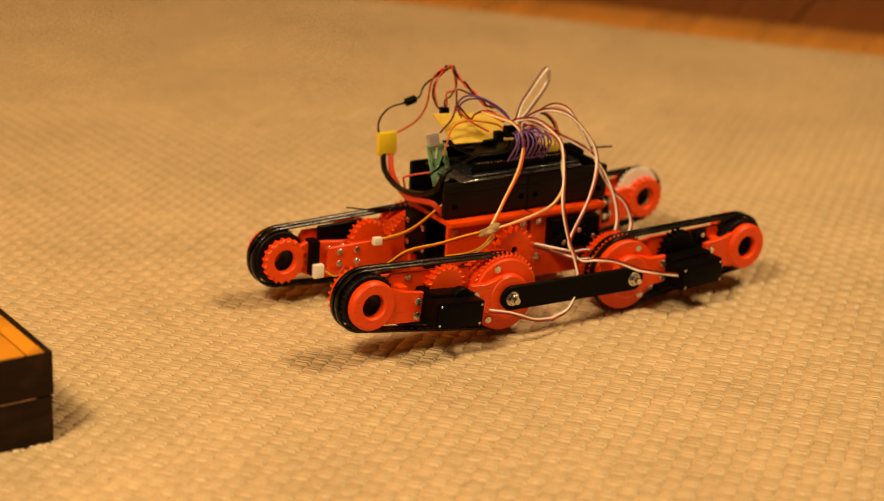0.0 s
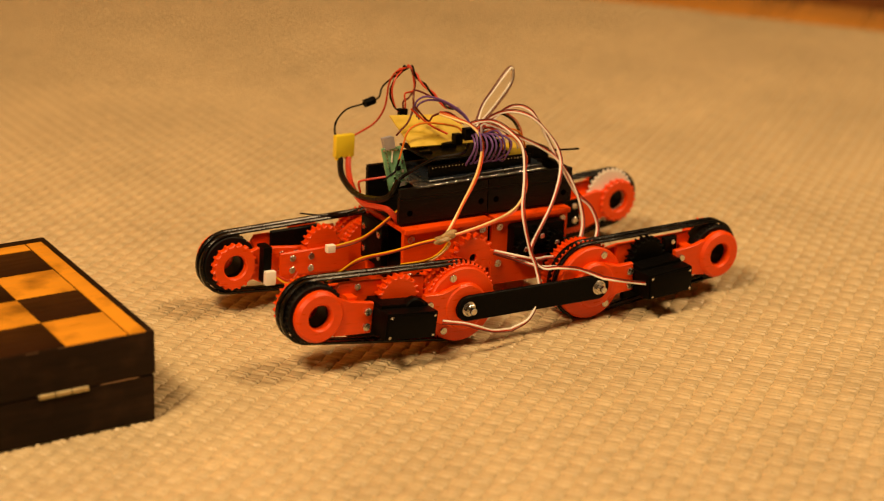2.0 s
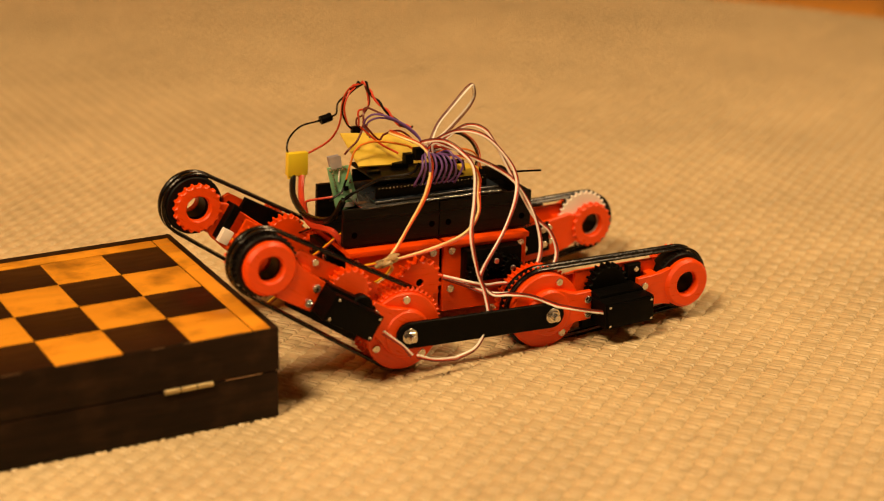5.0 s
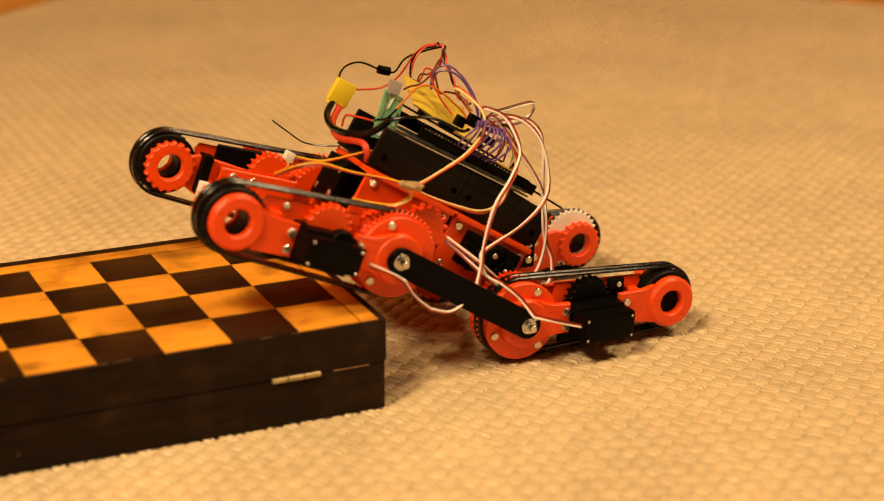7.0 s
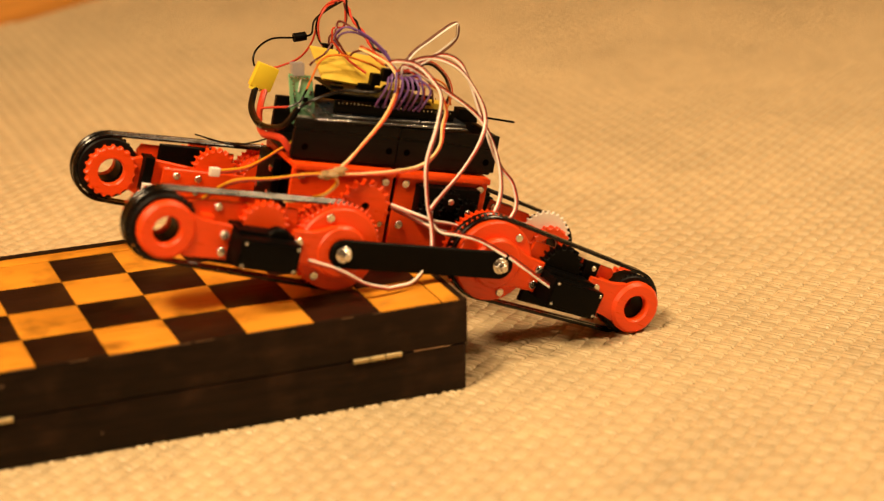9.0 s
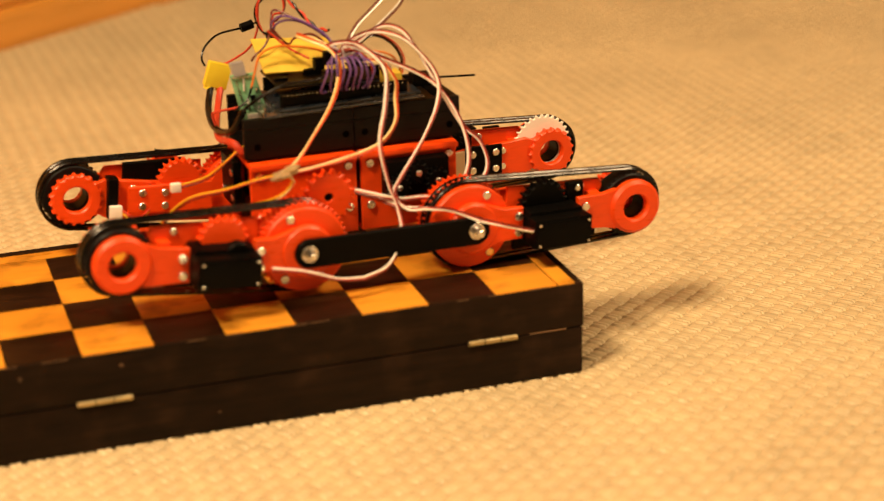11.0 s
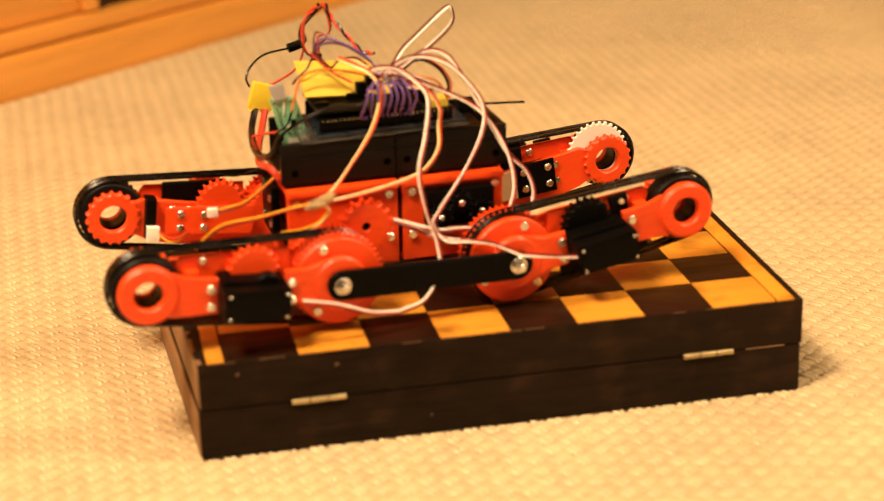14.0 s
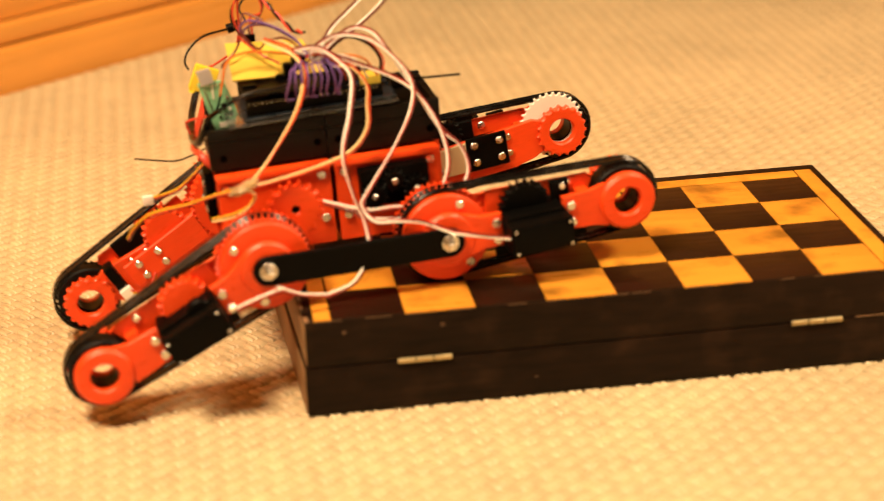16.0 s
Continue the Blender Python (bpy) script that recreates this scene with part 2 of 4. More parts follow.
# skirting and boards of the wall
bm = bmesh.new()
box(bm, -2.6, 3.6, 0.0502, 0.17, -0.06, 2.5, 0)
wall = setting("wall_north", bm, PINE, "varnished pine wall with framed panels behind the carpet")
bm = bmesh.new()
box(bm, -2.6, 3.6, 0.0, 0.05, -0.027, 0.0405, 0.006)
setting("baseboard", bm, PINE, "honey-coloured pine skirting board with a rounded edge")
bm = bmesh.new()
box(bm, -2.6, 3.6, 0.012, 0.05, 0.0425, 0.0620, 0.004)
part("bottom_rail", bm, PINE, wall)
for x0, x1 in ((-0.620, -0.600), (0.285, 0.304), (0.900, 0.920), (1.500, 1.520)):
    bm = bmesh.new()
    box(bm, x0, x1, 0.016, 0.05, 0.0635, 0.90, 0.003)
    part("stile", bm, PINE, wall)
for x0, x1, m_ in ((-2.59, -0.621, PINE), (-0.599, 0.284, PINE), (0.305, 0.899, DARK_GLASS), (0.921, 1.499, PINE), (1.521, 3.59, PINE)):
    bm = bmesh.new()
    box(bm, x0, x1, 0.026, 0.05, 0.0635, 0.90, 0.002)
    part("panel", bm, m_, wall, "dark recessed panel" if m_ is DARK_GLASS else "")
bm = bmesh.new()
box(bm, -2.6, 3.6, 0.012, 0.05, 0.9015, 0.96, 0.004)
part("top_rail", bm, PINE, wall)
# unseen walls and ceiling, added; their plaster tone sets the bounced light
for name, x0, x1, y0, y1 in (("wall_east", 3.6, 3.7, -3.6, 0.05), ("wall_west", -2.7, -2.6, -3.6, 0.05), ("wall_south", -2.6, 3.6, -3.7, -3.6)):
    bm = bmesh.new()
    box(bm, x0, x1, y0, y1, -0.06, 2.5, 0)
    setting(name, bm, PLASTER, "unseen plaster wall added to close the room and bounce light")
bm = bmesh.new()
box(bm, -2.7, 3.7, -3.7, 0.17, 2.5, 2.6, 0)
setting("ceiling", bm, PLASTER, "unseen plaster ceiling added to close the room and bounce light")
bm = bmesh.new()
box(bm, 1.462, 1.618, -3.58, -0.02, -0.027, -0.010, 0.004)
part("edge_board", bm, PINE, floor, "honey-coloured board along the carpet's edge")
for k in range(8):
    bm = bmesh.new()
    box(bm, 1.622, 3.58, -3.36 + 0.42 * k, -3.36 + 0.42 * k + 0.416, -0.027, -0.014, 0.002)
    part("floor_board", bm, FLOOR_WOOD, floor)


def weave():
    """Basket weave of the carpet, one joined mesh: pairs of raised strands one way, a flatter loop the other way."""
    a, b = 0.0120, 0.0088
    rng = np.random.default_rng(4)
    turn = radians(-52.5)
    d1, d2 = np.array([math.cos(turn), math.sin(turn)]), np.array([-math.sin(turn), math.cos(turn)])
    i, j = np.meshgrid(np.arange(-190, 190), np.arange(-240, 240))
    i, j = i.ravel(), j.ravel()
    c = i[:, None] * a * d1 + j[:, None] * b * d2 + (0.5, 0.3)
    keep = (c[:, 0] > -0.75) & (c[:, 0] < 1.75) & (c[:, 1] > -0.68) & (c[:, 1] < 1.55)
    room = (np.array(ROOM.inverted())[:3, :3] @ np.c_[c - (ROOM.translation.x, ROOM.translation.y), np.zeros(len(c))].T).T
    keep &= (room[:, 0] < 1.45) & (room[:, 1] < -0.010)
    even = ((i + j) % 2 == 0)[keep]
    c = c[keep]
    e = c[even]
    m = len(c)
    c = np.concatenate([c, e - d2 * b * 0.24, e + d2 * b * 0.24])
    n = len(c)
    pair = np.arange(n) >= m
    c = c + rng.normal(0, 0.00022, (n, 2))
    tilt = rng.normal(0, 0.045, n)
    u = np.cos(tilt)[:, None] * d1 + np.sin(tilt)[:, None] * d2
    w = np.cos(tilt)[:, None] * d2 - np.sin(tilt)[:, None] * d1
    la = np.where(pair, a * 0.56, a * np.where(np.r_[even, np.ones(n - m, bool)], 0.47, 0.48))[:, None] * rng.uniform(0.90, 1.05, n)[:, None]
    lb = np.where(pair, b * 0.165, b * 0.49)[:, None] * rng.uniform(0.9, 1.05, n)[:, None]
    top = np.where(pair, 0.0, -0.0005) + rng.uniform(-0.0002, 0.0001, n)
    v = []
    for s, q, h in ((1.0, 1.0, -0.0022), (0.80, 0.64, 0.0)):
        for p, r in ((-1, -1), (1, -1), (1, 1), (-1, 1)):
            xy = c + u * la * (p * s) + w * lb * (r * q)
            v.append(np.c_[xy, np.full(n, h) + (top if h == 0.0 else 0)])
    v = np.stack(v, 1).reshape(-1, 3)
    faces = np.array([(4, 5, 6, 7), (0, 1, 5, 4), (1, 2, 6, 5), (2, 3, 7, 6), (3, 0, 4, 7)])
    f = (np.arange(n)[:, None, None] * 8 + faces).reshape(-1, 4)
    me = bpy.data.meshes.new("weave")
    me.from_pydata(v.tolist(), [], f.tolist())
    me.shade_smooth()
    me.materials.append(YARN)
    me.materials.append(WEFT)
    me.polygons.foreach_set("material_index", np.repeat(np.where(pair, 0, 1), 5).astype(np.int32))
    ob = new("carpet_weave", me)
    return tagged(ob, "beige raised yarn loops of the woven carpet", kind="stuff")


weave()

# ---- the folded chessboard box ----
H = 0.0657
COLS = (-0.0005, 0.0450, 0.0900, 0.1355, 0.1810, 0.2252, 0.2702, 0.3162, 0.3595)
ROWS = (0.0004, 0.0445, 0.0910, 0.1370, 0.1812)


def skew(bm):
    """The box's one end is out of square by a centimetre."""
    for v in bm.verts:
        if v.co.x < 0.1:
            v.co.x -= 0.052 * v.co.y
    return bm


def chess_box():
    thing = tagged(new("chess_box"), "closed folding chessboard box with honey and dark wooden squares, on carpet", "chess box")
    x0, x1, y1 = -0.0182, 0.3786, 0.208
    bm = bmesh.new()
    box(bm, x0 - 0.0016, x1 - 0.001, 0.0, y1, 0.0, 0.0328, 0.0011)
    part("lower_half", skew(bm), BOX_WOOD, thing, "dark stained lower half with worn edges")
    bm = bmesh.new()
    box(bm, x0, x1, 0.0, y1, 0.0336, H - 0.0009, 0.0011)
    upper = part("upper_half", skew(bm), BOX_WOOD, thing, "dark stained upper half carrying the playing squares")
    for i in range(8):
        for j in range(4):
            bm = bmesh.new()
            box(bm, COLS[i] + 0.0001, COLS[i + 1] - 0.0001, ROWS[j] + 0.0001, ROWS[j + 1] - 0.0001, H - 0.0024, H + random.uniform(-0.0001, 0.0001), 0.0002)
            part("square", bm, LIGHT_WOOD if (i + j) % 2 else DARK_WOOD, upper)
    for name, a, b, c, d in (("border_strip", COLS[8] + 0.0012, 0.3725, 0.0004, 0.1960), ("border_strip", -0.0125, COLS[0] - 0.0012, 0.0004, 0.1960),
                             ("border_strip", COLS[0], COLS[8], 0.1826, 0.1960)):
        bm = bmesh.new()
        box(bm, a, b, c, d, H - 0.0024, H, 0.0002)
        part(name, bm, LIGHT_WOOD, upper, "honey-coloured border strip")
    for a, b in ((0.0390, 0.0735), (0.2965, 0.3305)):
        bm = bmesh.new()
        tube(bm, [(a, -0.0004, 0.0332), (b, -0.0004, 0.0332)], 0.0019, 10, 2)
        hinge = part("hinge", bm, BRASS, thing, "tarnished brass hinge barrel")
        for q in (a + (b - a) * 0.33, a + (b - a) * 0.66):
            bm = bmesh.new()
            tube(bm, [(q - 0.0003, -0.0004, 0.0332), (q + 0.0003, -0.0004, 0.0332)], 0.00205, 10, 1)
            part("joint", bm, BOX_WOOD, hinge)
    for za, zb, xe in ((0.0012, 0.0318, x0 - 0.0016), (0.0346, H - 0.0048, x0)):
        bm = bmesh.new()
        box(bm, xe - 0.0008, xe + 0.001, 0.0015, y1 - 0.0015, za, zb, 0.0006)
        part("end_panel", skew(bm), END_GRAIN, thing, "worn brown end of the box")
    for k in range(11):
        yy = 0.004 + 0.0170 * k + random.uniform(-0.006, 0.006)
        bm = bmesh.new()
        box(bm, x0 - 0.0002, x0 + random.uniform(0.001, 0.0032), yy, yy + random.uniform(0.002, 0.013), H - random.uniform(0.0015, 0.0045), H - 0.0006, 0.0005)
        part("worn_chip", skew(bm), CHIP, upper)
    for k in range(13):
        q = x0 + 0.004 + 0.030 * k + random.uniform(-0.006, 0.006)
        bm = bmesh.new()
        box(bm, q, q + random.uniform(0.004, 0.018), -0.0001, 0.0010, H - 0.0013 - random.uniform(0, 0.0003), H - 0.0007, 0.0002)
        part("worn_edge", bm, WORN, upper)
    for q, z in ((0.006, 0.0560), (0.0685, 0.0555), (0.128, 0.0130)):
        bm = bmesh.new()
        slab(bm, circle(q, z, random.uniform(0.0010, 0.0017), 12), 0.001, -0.0002, 0.0001)
        part("filled_nail_hole", bm, WORN, upper)
    bm = bmesh.new()
    box(bm, 0.340, 0.366, -0.0003, 0.002, 0.0330, 0.0335, 0.0001)
    part("worn_seam", bm, CHIP, thing, "pale bare wood along the worn seam")
    return thing


chess_box()

# ---- the robot ----
LB, LF = 0.1178, 0.1219
robot = tagged(new("tracked_robot"), "red and black tracked robot with four flipper arms and loose wiring", "robot")


def mm(*v):
    return tuple(a / 1000 for a in v)


def screw(parent, x, y, z, out, r=0.0026, long=0.0014, name="screw", nut=False):
    """A slotted screw head, or a hexagon nut, whose axis is y and which points towards out."""
    bm = bmesh.new()
    if nut:
        slab(bm, circle(x, z, 0.0046, 6), y, y + out * 0.0036, 0.0004)
        slab(bm, circle(x, z, 0.0026, 16), y + out * 0.0034, y + out * 0.0075, 0.0004)
        slab(bm, circle(x, z, 0.0058, 20), y - out * 0.0002, y + out * 0.0006, 0.0002)
    else:
        slab(bm, circle(x, z, r, 14), y, y + out * long, 0.0004)
        a = random.uniform(0, 3.1)
        c, s = math.cos(a), math.sin(a)
        e, w = r * 0.8, r * 0.16
        slab(bm, [(x + c * p - s * q, z + s * p + c * q) for p, q in ((-e, -w), (e, -w), (e, w), (-e, w))], y + out * long * 0.9, y + out * (long + 0.0002), 0.00005)
    return part(name, bm, STEEL, parent)


def flipper(end, side):
    """One track arm: end -1 front, 1 rear; side -1 near the camera, 1 far from it. The tip lies at end * LF."""
    def o(outline):
        pts = [(end * x, z) for x, z in outline]
        return pts if end > 0 else pts[::-1]
    near = side < 0
    y = lambda v: side * v / 1000
    out = side
    # outer and inner side plates with the ring at the tip
    bm = bmesh.new()
    drop = 0.0035 if end < 0 else 0.0
    neck = [(0.0782, -0.0115 - drop), (0.098, -0.0125 - drop * 0.9), (0.108, -0.0145 - drop * 0.4), (0.108, 0.0145 - drop * 0.4), (0.098, 0.0125 - drop * 0.8), (0.0782, 0.0115 - drop)]
    slab(bm, o(neck), y(77.5), y(82), 0.0006)
    arm = part("flipper_arm", bm, RED, robot)
    bm = bmesh.new()
    slab(bm, o([(0.008, -0.0165), (0.0155, -0.0140), (0.0225, -0.0120), (0.0365, -0.0115), (0.0365, 0.0108), (0.0225, 0.0115), (0.0155, 0.0140), (0.008, 0.0165)]), y(78.3), y(83.4), 0.0010)
    part("hub_arm", bm, RED, arm)
    def sub(name, bm_, material, label=""):
        return part(name, bm_, material, arm, label)
    bm = bmesh.new()
    outer = circle(LF, 0, 0.0192)
    slab(bm, o(outer), y(76.5), y(84.5), 0.0022, o(circle(LF, 0, 0.0092)), 0.0012)
    sub("tip_ring", bm, RED, "rounded red ring with an open bore")
    bm = bmesh.new()
    slab(bm, o(circle(LF, 0, 0.0218, 48)), y(61.4), y(76.4), 0.0008, o(circle(LF, 0, 0.0090, 48)))
    drum = sub("tip_drum", bm, TREAD, "black ribbed roller under the belt")
    bm = bmesh.new()
    rib = cog(LF, 0, 0.0228, 34, 0.0012)
    slab(bm, o(rib), y(72.3), y(75.5), 0.0002, o(ring_hole(rib, LF, 0, 0.0205)), 0.0002)
    part("tread_ribs", bm, TREAD, drum)
    bm = bmesh.new()
    c = cog(LF, 0, 0.0222, 26, 0.0020) if near else cog(LF, 0, 0.0186, 19, 0.0015)
    slab(bm, o(c), y(52.3), y(58.6), 0.0009, o(ring_hole(c, LF, 0, 0.0092)), 0.001)
    sub("tip_gear", bm, RED, "red toothed ring with an open bore")
    if end > 0 and not near:
        bm = bmesh.new()
        c = cog(LF - 0.005, 0.005, 0.0235, 30, 0.002)
        slab(bm, o(c), y(58.9), y(61.3), 0.0004, o(ring_hole(c, LF, 0, 0.0095)), 0.0003)
        sub("white_gear", bm, WHITE_GEAR, "white printed gear wheel")
    # inner plate
    bm = bmesh.new()
    plate = [(0.022, -0.014), (0.100, -0.013), (0.110, -0.010), (0.110, 0.010), (0.104, 0.0145), (0.040, 0.0175), (0.022, 0.016)]
    if not near:
        plate = [(0.022, -0.0200), (0.085, -0.0185), (0.100, -0.015), (0.110, -0.010), (0.110, 0.010), (0.102, 0.0132), (0.070, 0.0105), (0.022, 0.0085)]
    slab(bm, o(plate), y(54.5), y(59), 0.0006)
    sub("inner_plate", bm, RED)
    if not near:
        x0, x1 = (0.020, 0.060) if end > 0 else (0.046, 0.088)
        bm = bmesh.new()
        slab(bm, o([(x0, 0.002), (x1, 0.002), (x1, 0.0225), (x0, 0.0245)]), y(61.0), y(64.8), 0.0008)
        sub("servo_body", bm, BLACK, "black servo body seen between plate and belt")
        screw(arm, end * 0.067, y(65.4), 0.0155, -out, 0.0028)
    bm = bmesh.new()
    slab(bm, o([(0.029, 0.004), (0.098, 0.004), (0.103, 0.0150), (0.100, 0.0195), (0.031, 0.0215)]), y(65.5), y(68.8), 0.0006)
    mid = sub("middle_plate", bm, RED)
    screw(mid, end * 0.086, y(68.8), 0.0160, out, 0.0026)
    bm = bmesh.new()
    slab(bm, o([(0.090, -0.010), (0.098, -0.010), (0.098, 0.0115), (0.090, 0.0115)]), y(59), y(77.4), 0.0006)
    sub("cross_block", bm, RED)
    # belts round hub and tip
    for v0, v1 in ((61.5, 65.4), (68.0, 72.0)):
        bm = bmesh.new()
        outer, inner = stadium(0, 0.0310, LF, 0.0250, 26), stadium(0, 0.0286, LF, 0.0228, 26)
        slab(bm, o(outer), y(v0), y(v1), 0.0008, o(inner), 0.0004)
        sub("belt", bm, RUBBER, "glossy black rubber drive belt")
    # hub with its stepped discs
    bm = bmesh.new()
    slab(bm, o(circle(0, 0, 0.0288, 56)), y(74.6), y(78.2), 0.0010)
    slab(bm, o(circle(0, 0, 0.0182, 40)), y(78.0), y(84.4), 0.0018)
    hub = sub("hub", bm, RED, "stepped red pivot hub")
    bm = bmesh.new()
    slab(bm, o(cog(0, 0, 0.0300, 44, 0.0020)), y(52), y(59.5), 0.0005)
    part("hub_gear", bm, RED, hub)
    bm = bmesh.new()
    slab(bm, o(cog(0, 0, 0.0312, 46, 0.0021)), y(65.6), y(67.8), 0.0004)
    part("belt_guide", bm, RED, hub, "red toothed ring between the belts")
    if end < 0:
        bm = bmesh.new()
        slab(bm, o(cog(0, 0.0016, 0.0306, 46, 0.0019)), y(72.3), y(74.8), 0.0005)
        part("ring_gear", bm, RED, hub, "red toothed ring behind the hub disc")
    bm = bmesh.new()
    slab(bm, o(circle(0, 0, 0.0282, 40)), y(59.6), y(74.5), 0.0004)
    part("hub_drum", bm, RED, hub)
    for a in (62, 305, 200):
        screw(hub, 0.0235 * math.cos(radians(a)) * end, y(78.1), 0.0238 * math.sin(radians(a)), out, 0.0030)
    if near:
        # added black filler: stands in for the shade between arm and lower belt
        bm = bmesh.new()
        slab(bm, o([(0.032, -0.0215), (0.094, -0.0190), (0.094, -0.008), (0.032, -0.008)]), y(72.4), y(76.8), 0.0006)
        sub("lower_case", bm, BLACK, "black filler standing in for the shade along the lower belt")
    # servo with its ears, and the gear that it drives
    bm = bmesh.new()
    xs = sorted((end * 0.0366, end * 0.0786))
    box(bm, xs[0], xs[1], *sorted((y(62), y(103.0))), -0.0138, 0.0062, 0.0010)
    box(bm, xs[0] + 0.0015, xs[1] - 0.0015, *sorted((y(62.5), y(91))), -0.0120, 0.0086, 0.0012)
    servo = sub("servo", bm, BLACK, "black servo motor case")
    if end < 0:
        bm = bmesh.new()
        slab(bm, o(circle(0.0490, 0.0040, 0.0088, 24)), y(84), y(91.8), 0.0012)
        part("output_boss", bm, BLACK, servo)
    bm = bmesh.new()
    box(bm, xs[0] + 0.0008, xs[1] - 0.0008, *sorted((y(102.8), y(104.2))), -0.0130, 0.0054, 0.0010)
    part("cap", bm, BLACK, servo)
    for dx in (0.0396, 0.0756):
        for dz in (-0.0112, 0.0036):
            screw(servo, end * dx, y(104.1), dz, out, 0.0011, 0.0006)
    for dx in (0.0322, 0.0832):
        for dz in (-0.0062, 0.0052):
            screw(servo, end * dx, y(82.0 if dx > 0.05 else 83.4), dz - drop * (1.0 if dx > 0.05 else 0.5), out, 0.0030, 0.0024)
    bm = bmesh.new()
    c = cog(0.055, 0.0090, 0.0172, 20, 0.0026)
    slab(bm, o(c), y(69.5), y(77.2), 0.0005)
    black_gear = end > 0
    sub("drive_gear", bm, BLACK if black_gear else RED, "black drive gear" if black_gear else "red drive gear")
    if black_gear:
        bm = bmesh.new()
        slab(bm, o([(0.0735, 0.004), (0.086, 0.004), (0.086, 0.0205), (0.0735, 0.0205)]), y(69.0), y(74), 0.0008)
        sub("gear_case", bm, BLACK)
        screw(arm, end * 0.081, y(74), 0.0165, out, 0.0022)
    # inner faces: screws and, at the far side, a bracket
    for dx, dz in ((0.070, 0.006), (0.070, -0.006), (0.082, 0.006), (0.082, -0.006)):
        screw(arm, end * dx, y(54.4), dz, -out, 0.0026)
    if not near:
        bm = bmesh.new()
        if end > 0:
            slab(bm, o([(0.0510, -0.0125), (0.0805, -0.0125), (0.0805, 0.0120), (0.0510, 0.0120)]), y(51.5), y(54.4), 0.0006)
            br = sub("bracket", bm, BLACK, "black bracket plate with four screws")
            for dx, dz in ((0.0565, 0.0066), (0.0565, -0.006), (0.0750, 0.0066), (0.0750, -0.006)):
                screw(br, end * dx, y(51.4), dz, -out, 0.0028)
            bm = bmesh.new()
            slab(bm, o([(0.029, -0.0120), (0.0508, -0.0120), (0.0508, 0.0100), (0.029, 0.0085)]), y(51.9), y(54.3), 0.0008)
            sub("motor_block", bm, MOTOR_CREAM, "cream plastic motor block")
            bm = bmesh.new()
            slab(bm, o(cog(0.040, 0.0165, 0.0115, 16, 0.0020)), y(57.0), y(60.9), 0.0005)
            sub("small_gear", bm, BLACK, "black drive gear")
        else:
            c = cog(0.050, 0.0118, 0.0165, 20, 0.0024)
            slab(bm, o(c), y(47), y(53.8), 0.0005)
            sub("drive_gear", bm, RED, "red drive gear")
            bm = bmesh.new()
            slab(bm, o([(0.094, -0.013), (0.101, -0.013), (0.101, 0.015), (0.094, 0.015)]), y(47), y(60), 0.0006)
            sub("bracket", bm, BLACK, "black bracket by the tip gear")
            bm = bmesh.new()
            box(bm, end * 0.0965 - 0.0042, end * 0.0965 + 0.0042, y(42), y(47), -0.014, -0.003, 0.0005)
            sub("plug_socket", bm, WHITE_GEAR, "small white plug")
            bm = bmesh.new()
            slab(bm, o([(0.028, -0.009), (0.088, -0.009), (0.088, 0.010), (0.028, 0.012)]), y(44), y(46.8), 0.0008)
            sl = sub("servo_bracket", bm, RED, "red bracket block with screws")
            for dx, dz in ((0.062, 0.0055), (0.062, -0.004), (0.078, 0.0055), (0.078, -0.004)):
                screw(sl, end * dx, y(43.9), dz, -out, 0.0027)
    arm.matrix_basis = pose(end * LB / 2, 0, 0)
    return arm


ARMS = {(e, s): flipper(e, s) for e in (-1, 1) for s in (-1, 1)}
for (e, s), arm in ARMS.items():
    tagged(arm, ("front" if e < 0 else "rear") + " red flipper arm carrying a rubber track")

# link bars between the pivots, with their nuts
for s in (-1, 1):
    bm = bmesh.new()
    slab(bm, stadium(-LB / 2, 0.0098, LB / 2, 0.0097, 14), s * 0.0848, s * 0.0882, 0.0006)
    bar = part("link_bar", bm, BLACK, robot, "black link bar between the pivots")
    for e in (-1, 1):
        screw(bar, e * LB / 2, s * 0.0882, 0, s, name="nut", nut=True)
        bm = bmesh.new()
        slab(bm, circle(e * LB / 2, 0, 0.0040, 18), s * 0.030, s * 0.0847, 0.0003)
        part("axle", bm, STEEL, bar)

LEAN.append(pose(0, 0, 0, 0, -1.1, -2.2))
# chassis: two red half frames with a dark gap, motors between
for x0, x1 in ((-76, -1.6), (1.6, 71)):
    bm = bmesh.new()
    for y0, y1 in ((-24, -20), (34, 38)):
        slab(bm, [(x0 / 1000, -0.012), (x1 / 1000, -0.012), (x1 / 1000, 0.043), (x0 / 1000, 0.043)], y0 / 1000, y1 / 1000, 0.0006)
    box(bm, x0 / 1000, x1 / 1000, -0.028, 0.040, 0.0405, 0.0445, 0.0006)
    box(bm, x0 / 1000, x1 / 1000, -0.0199, 0.0339, -0.013, -0.009, 0.0006)
    fr = part("chassis_frame", bm, RED, robot, "red printed chassis frame half")
    for x in (x0 + 6, x1 - 6):
        for z in (6, 36):
            screw(fr, x / 1000, -0.0241, z / 1000, -1, 0.0030, 0.002)
bm = bmesh.new()
box(bm, 0.016, 0.062, -0.034, -0.020, 0.012, 0.037, 0.001)
motor = part("drive_motor", bm, BLACK, robot, "black drive motor with gears behind the frame")
for x, z, r, k in ((24, 20, 9, 14), (38, 29, 8, 12), (52, 22, 9, 14)):
    bm = bmesh.new()
    slab(bm, cog(x / 1000, z / 1000, r / 1000, k, 0.002), -0.034, -0.039, 0.0004)
    part("motor_gear", bm, BLACK, motor)
    screw(motor, x / 1000, -0.039, z / 1000, -1, 0.0022)
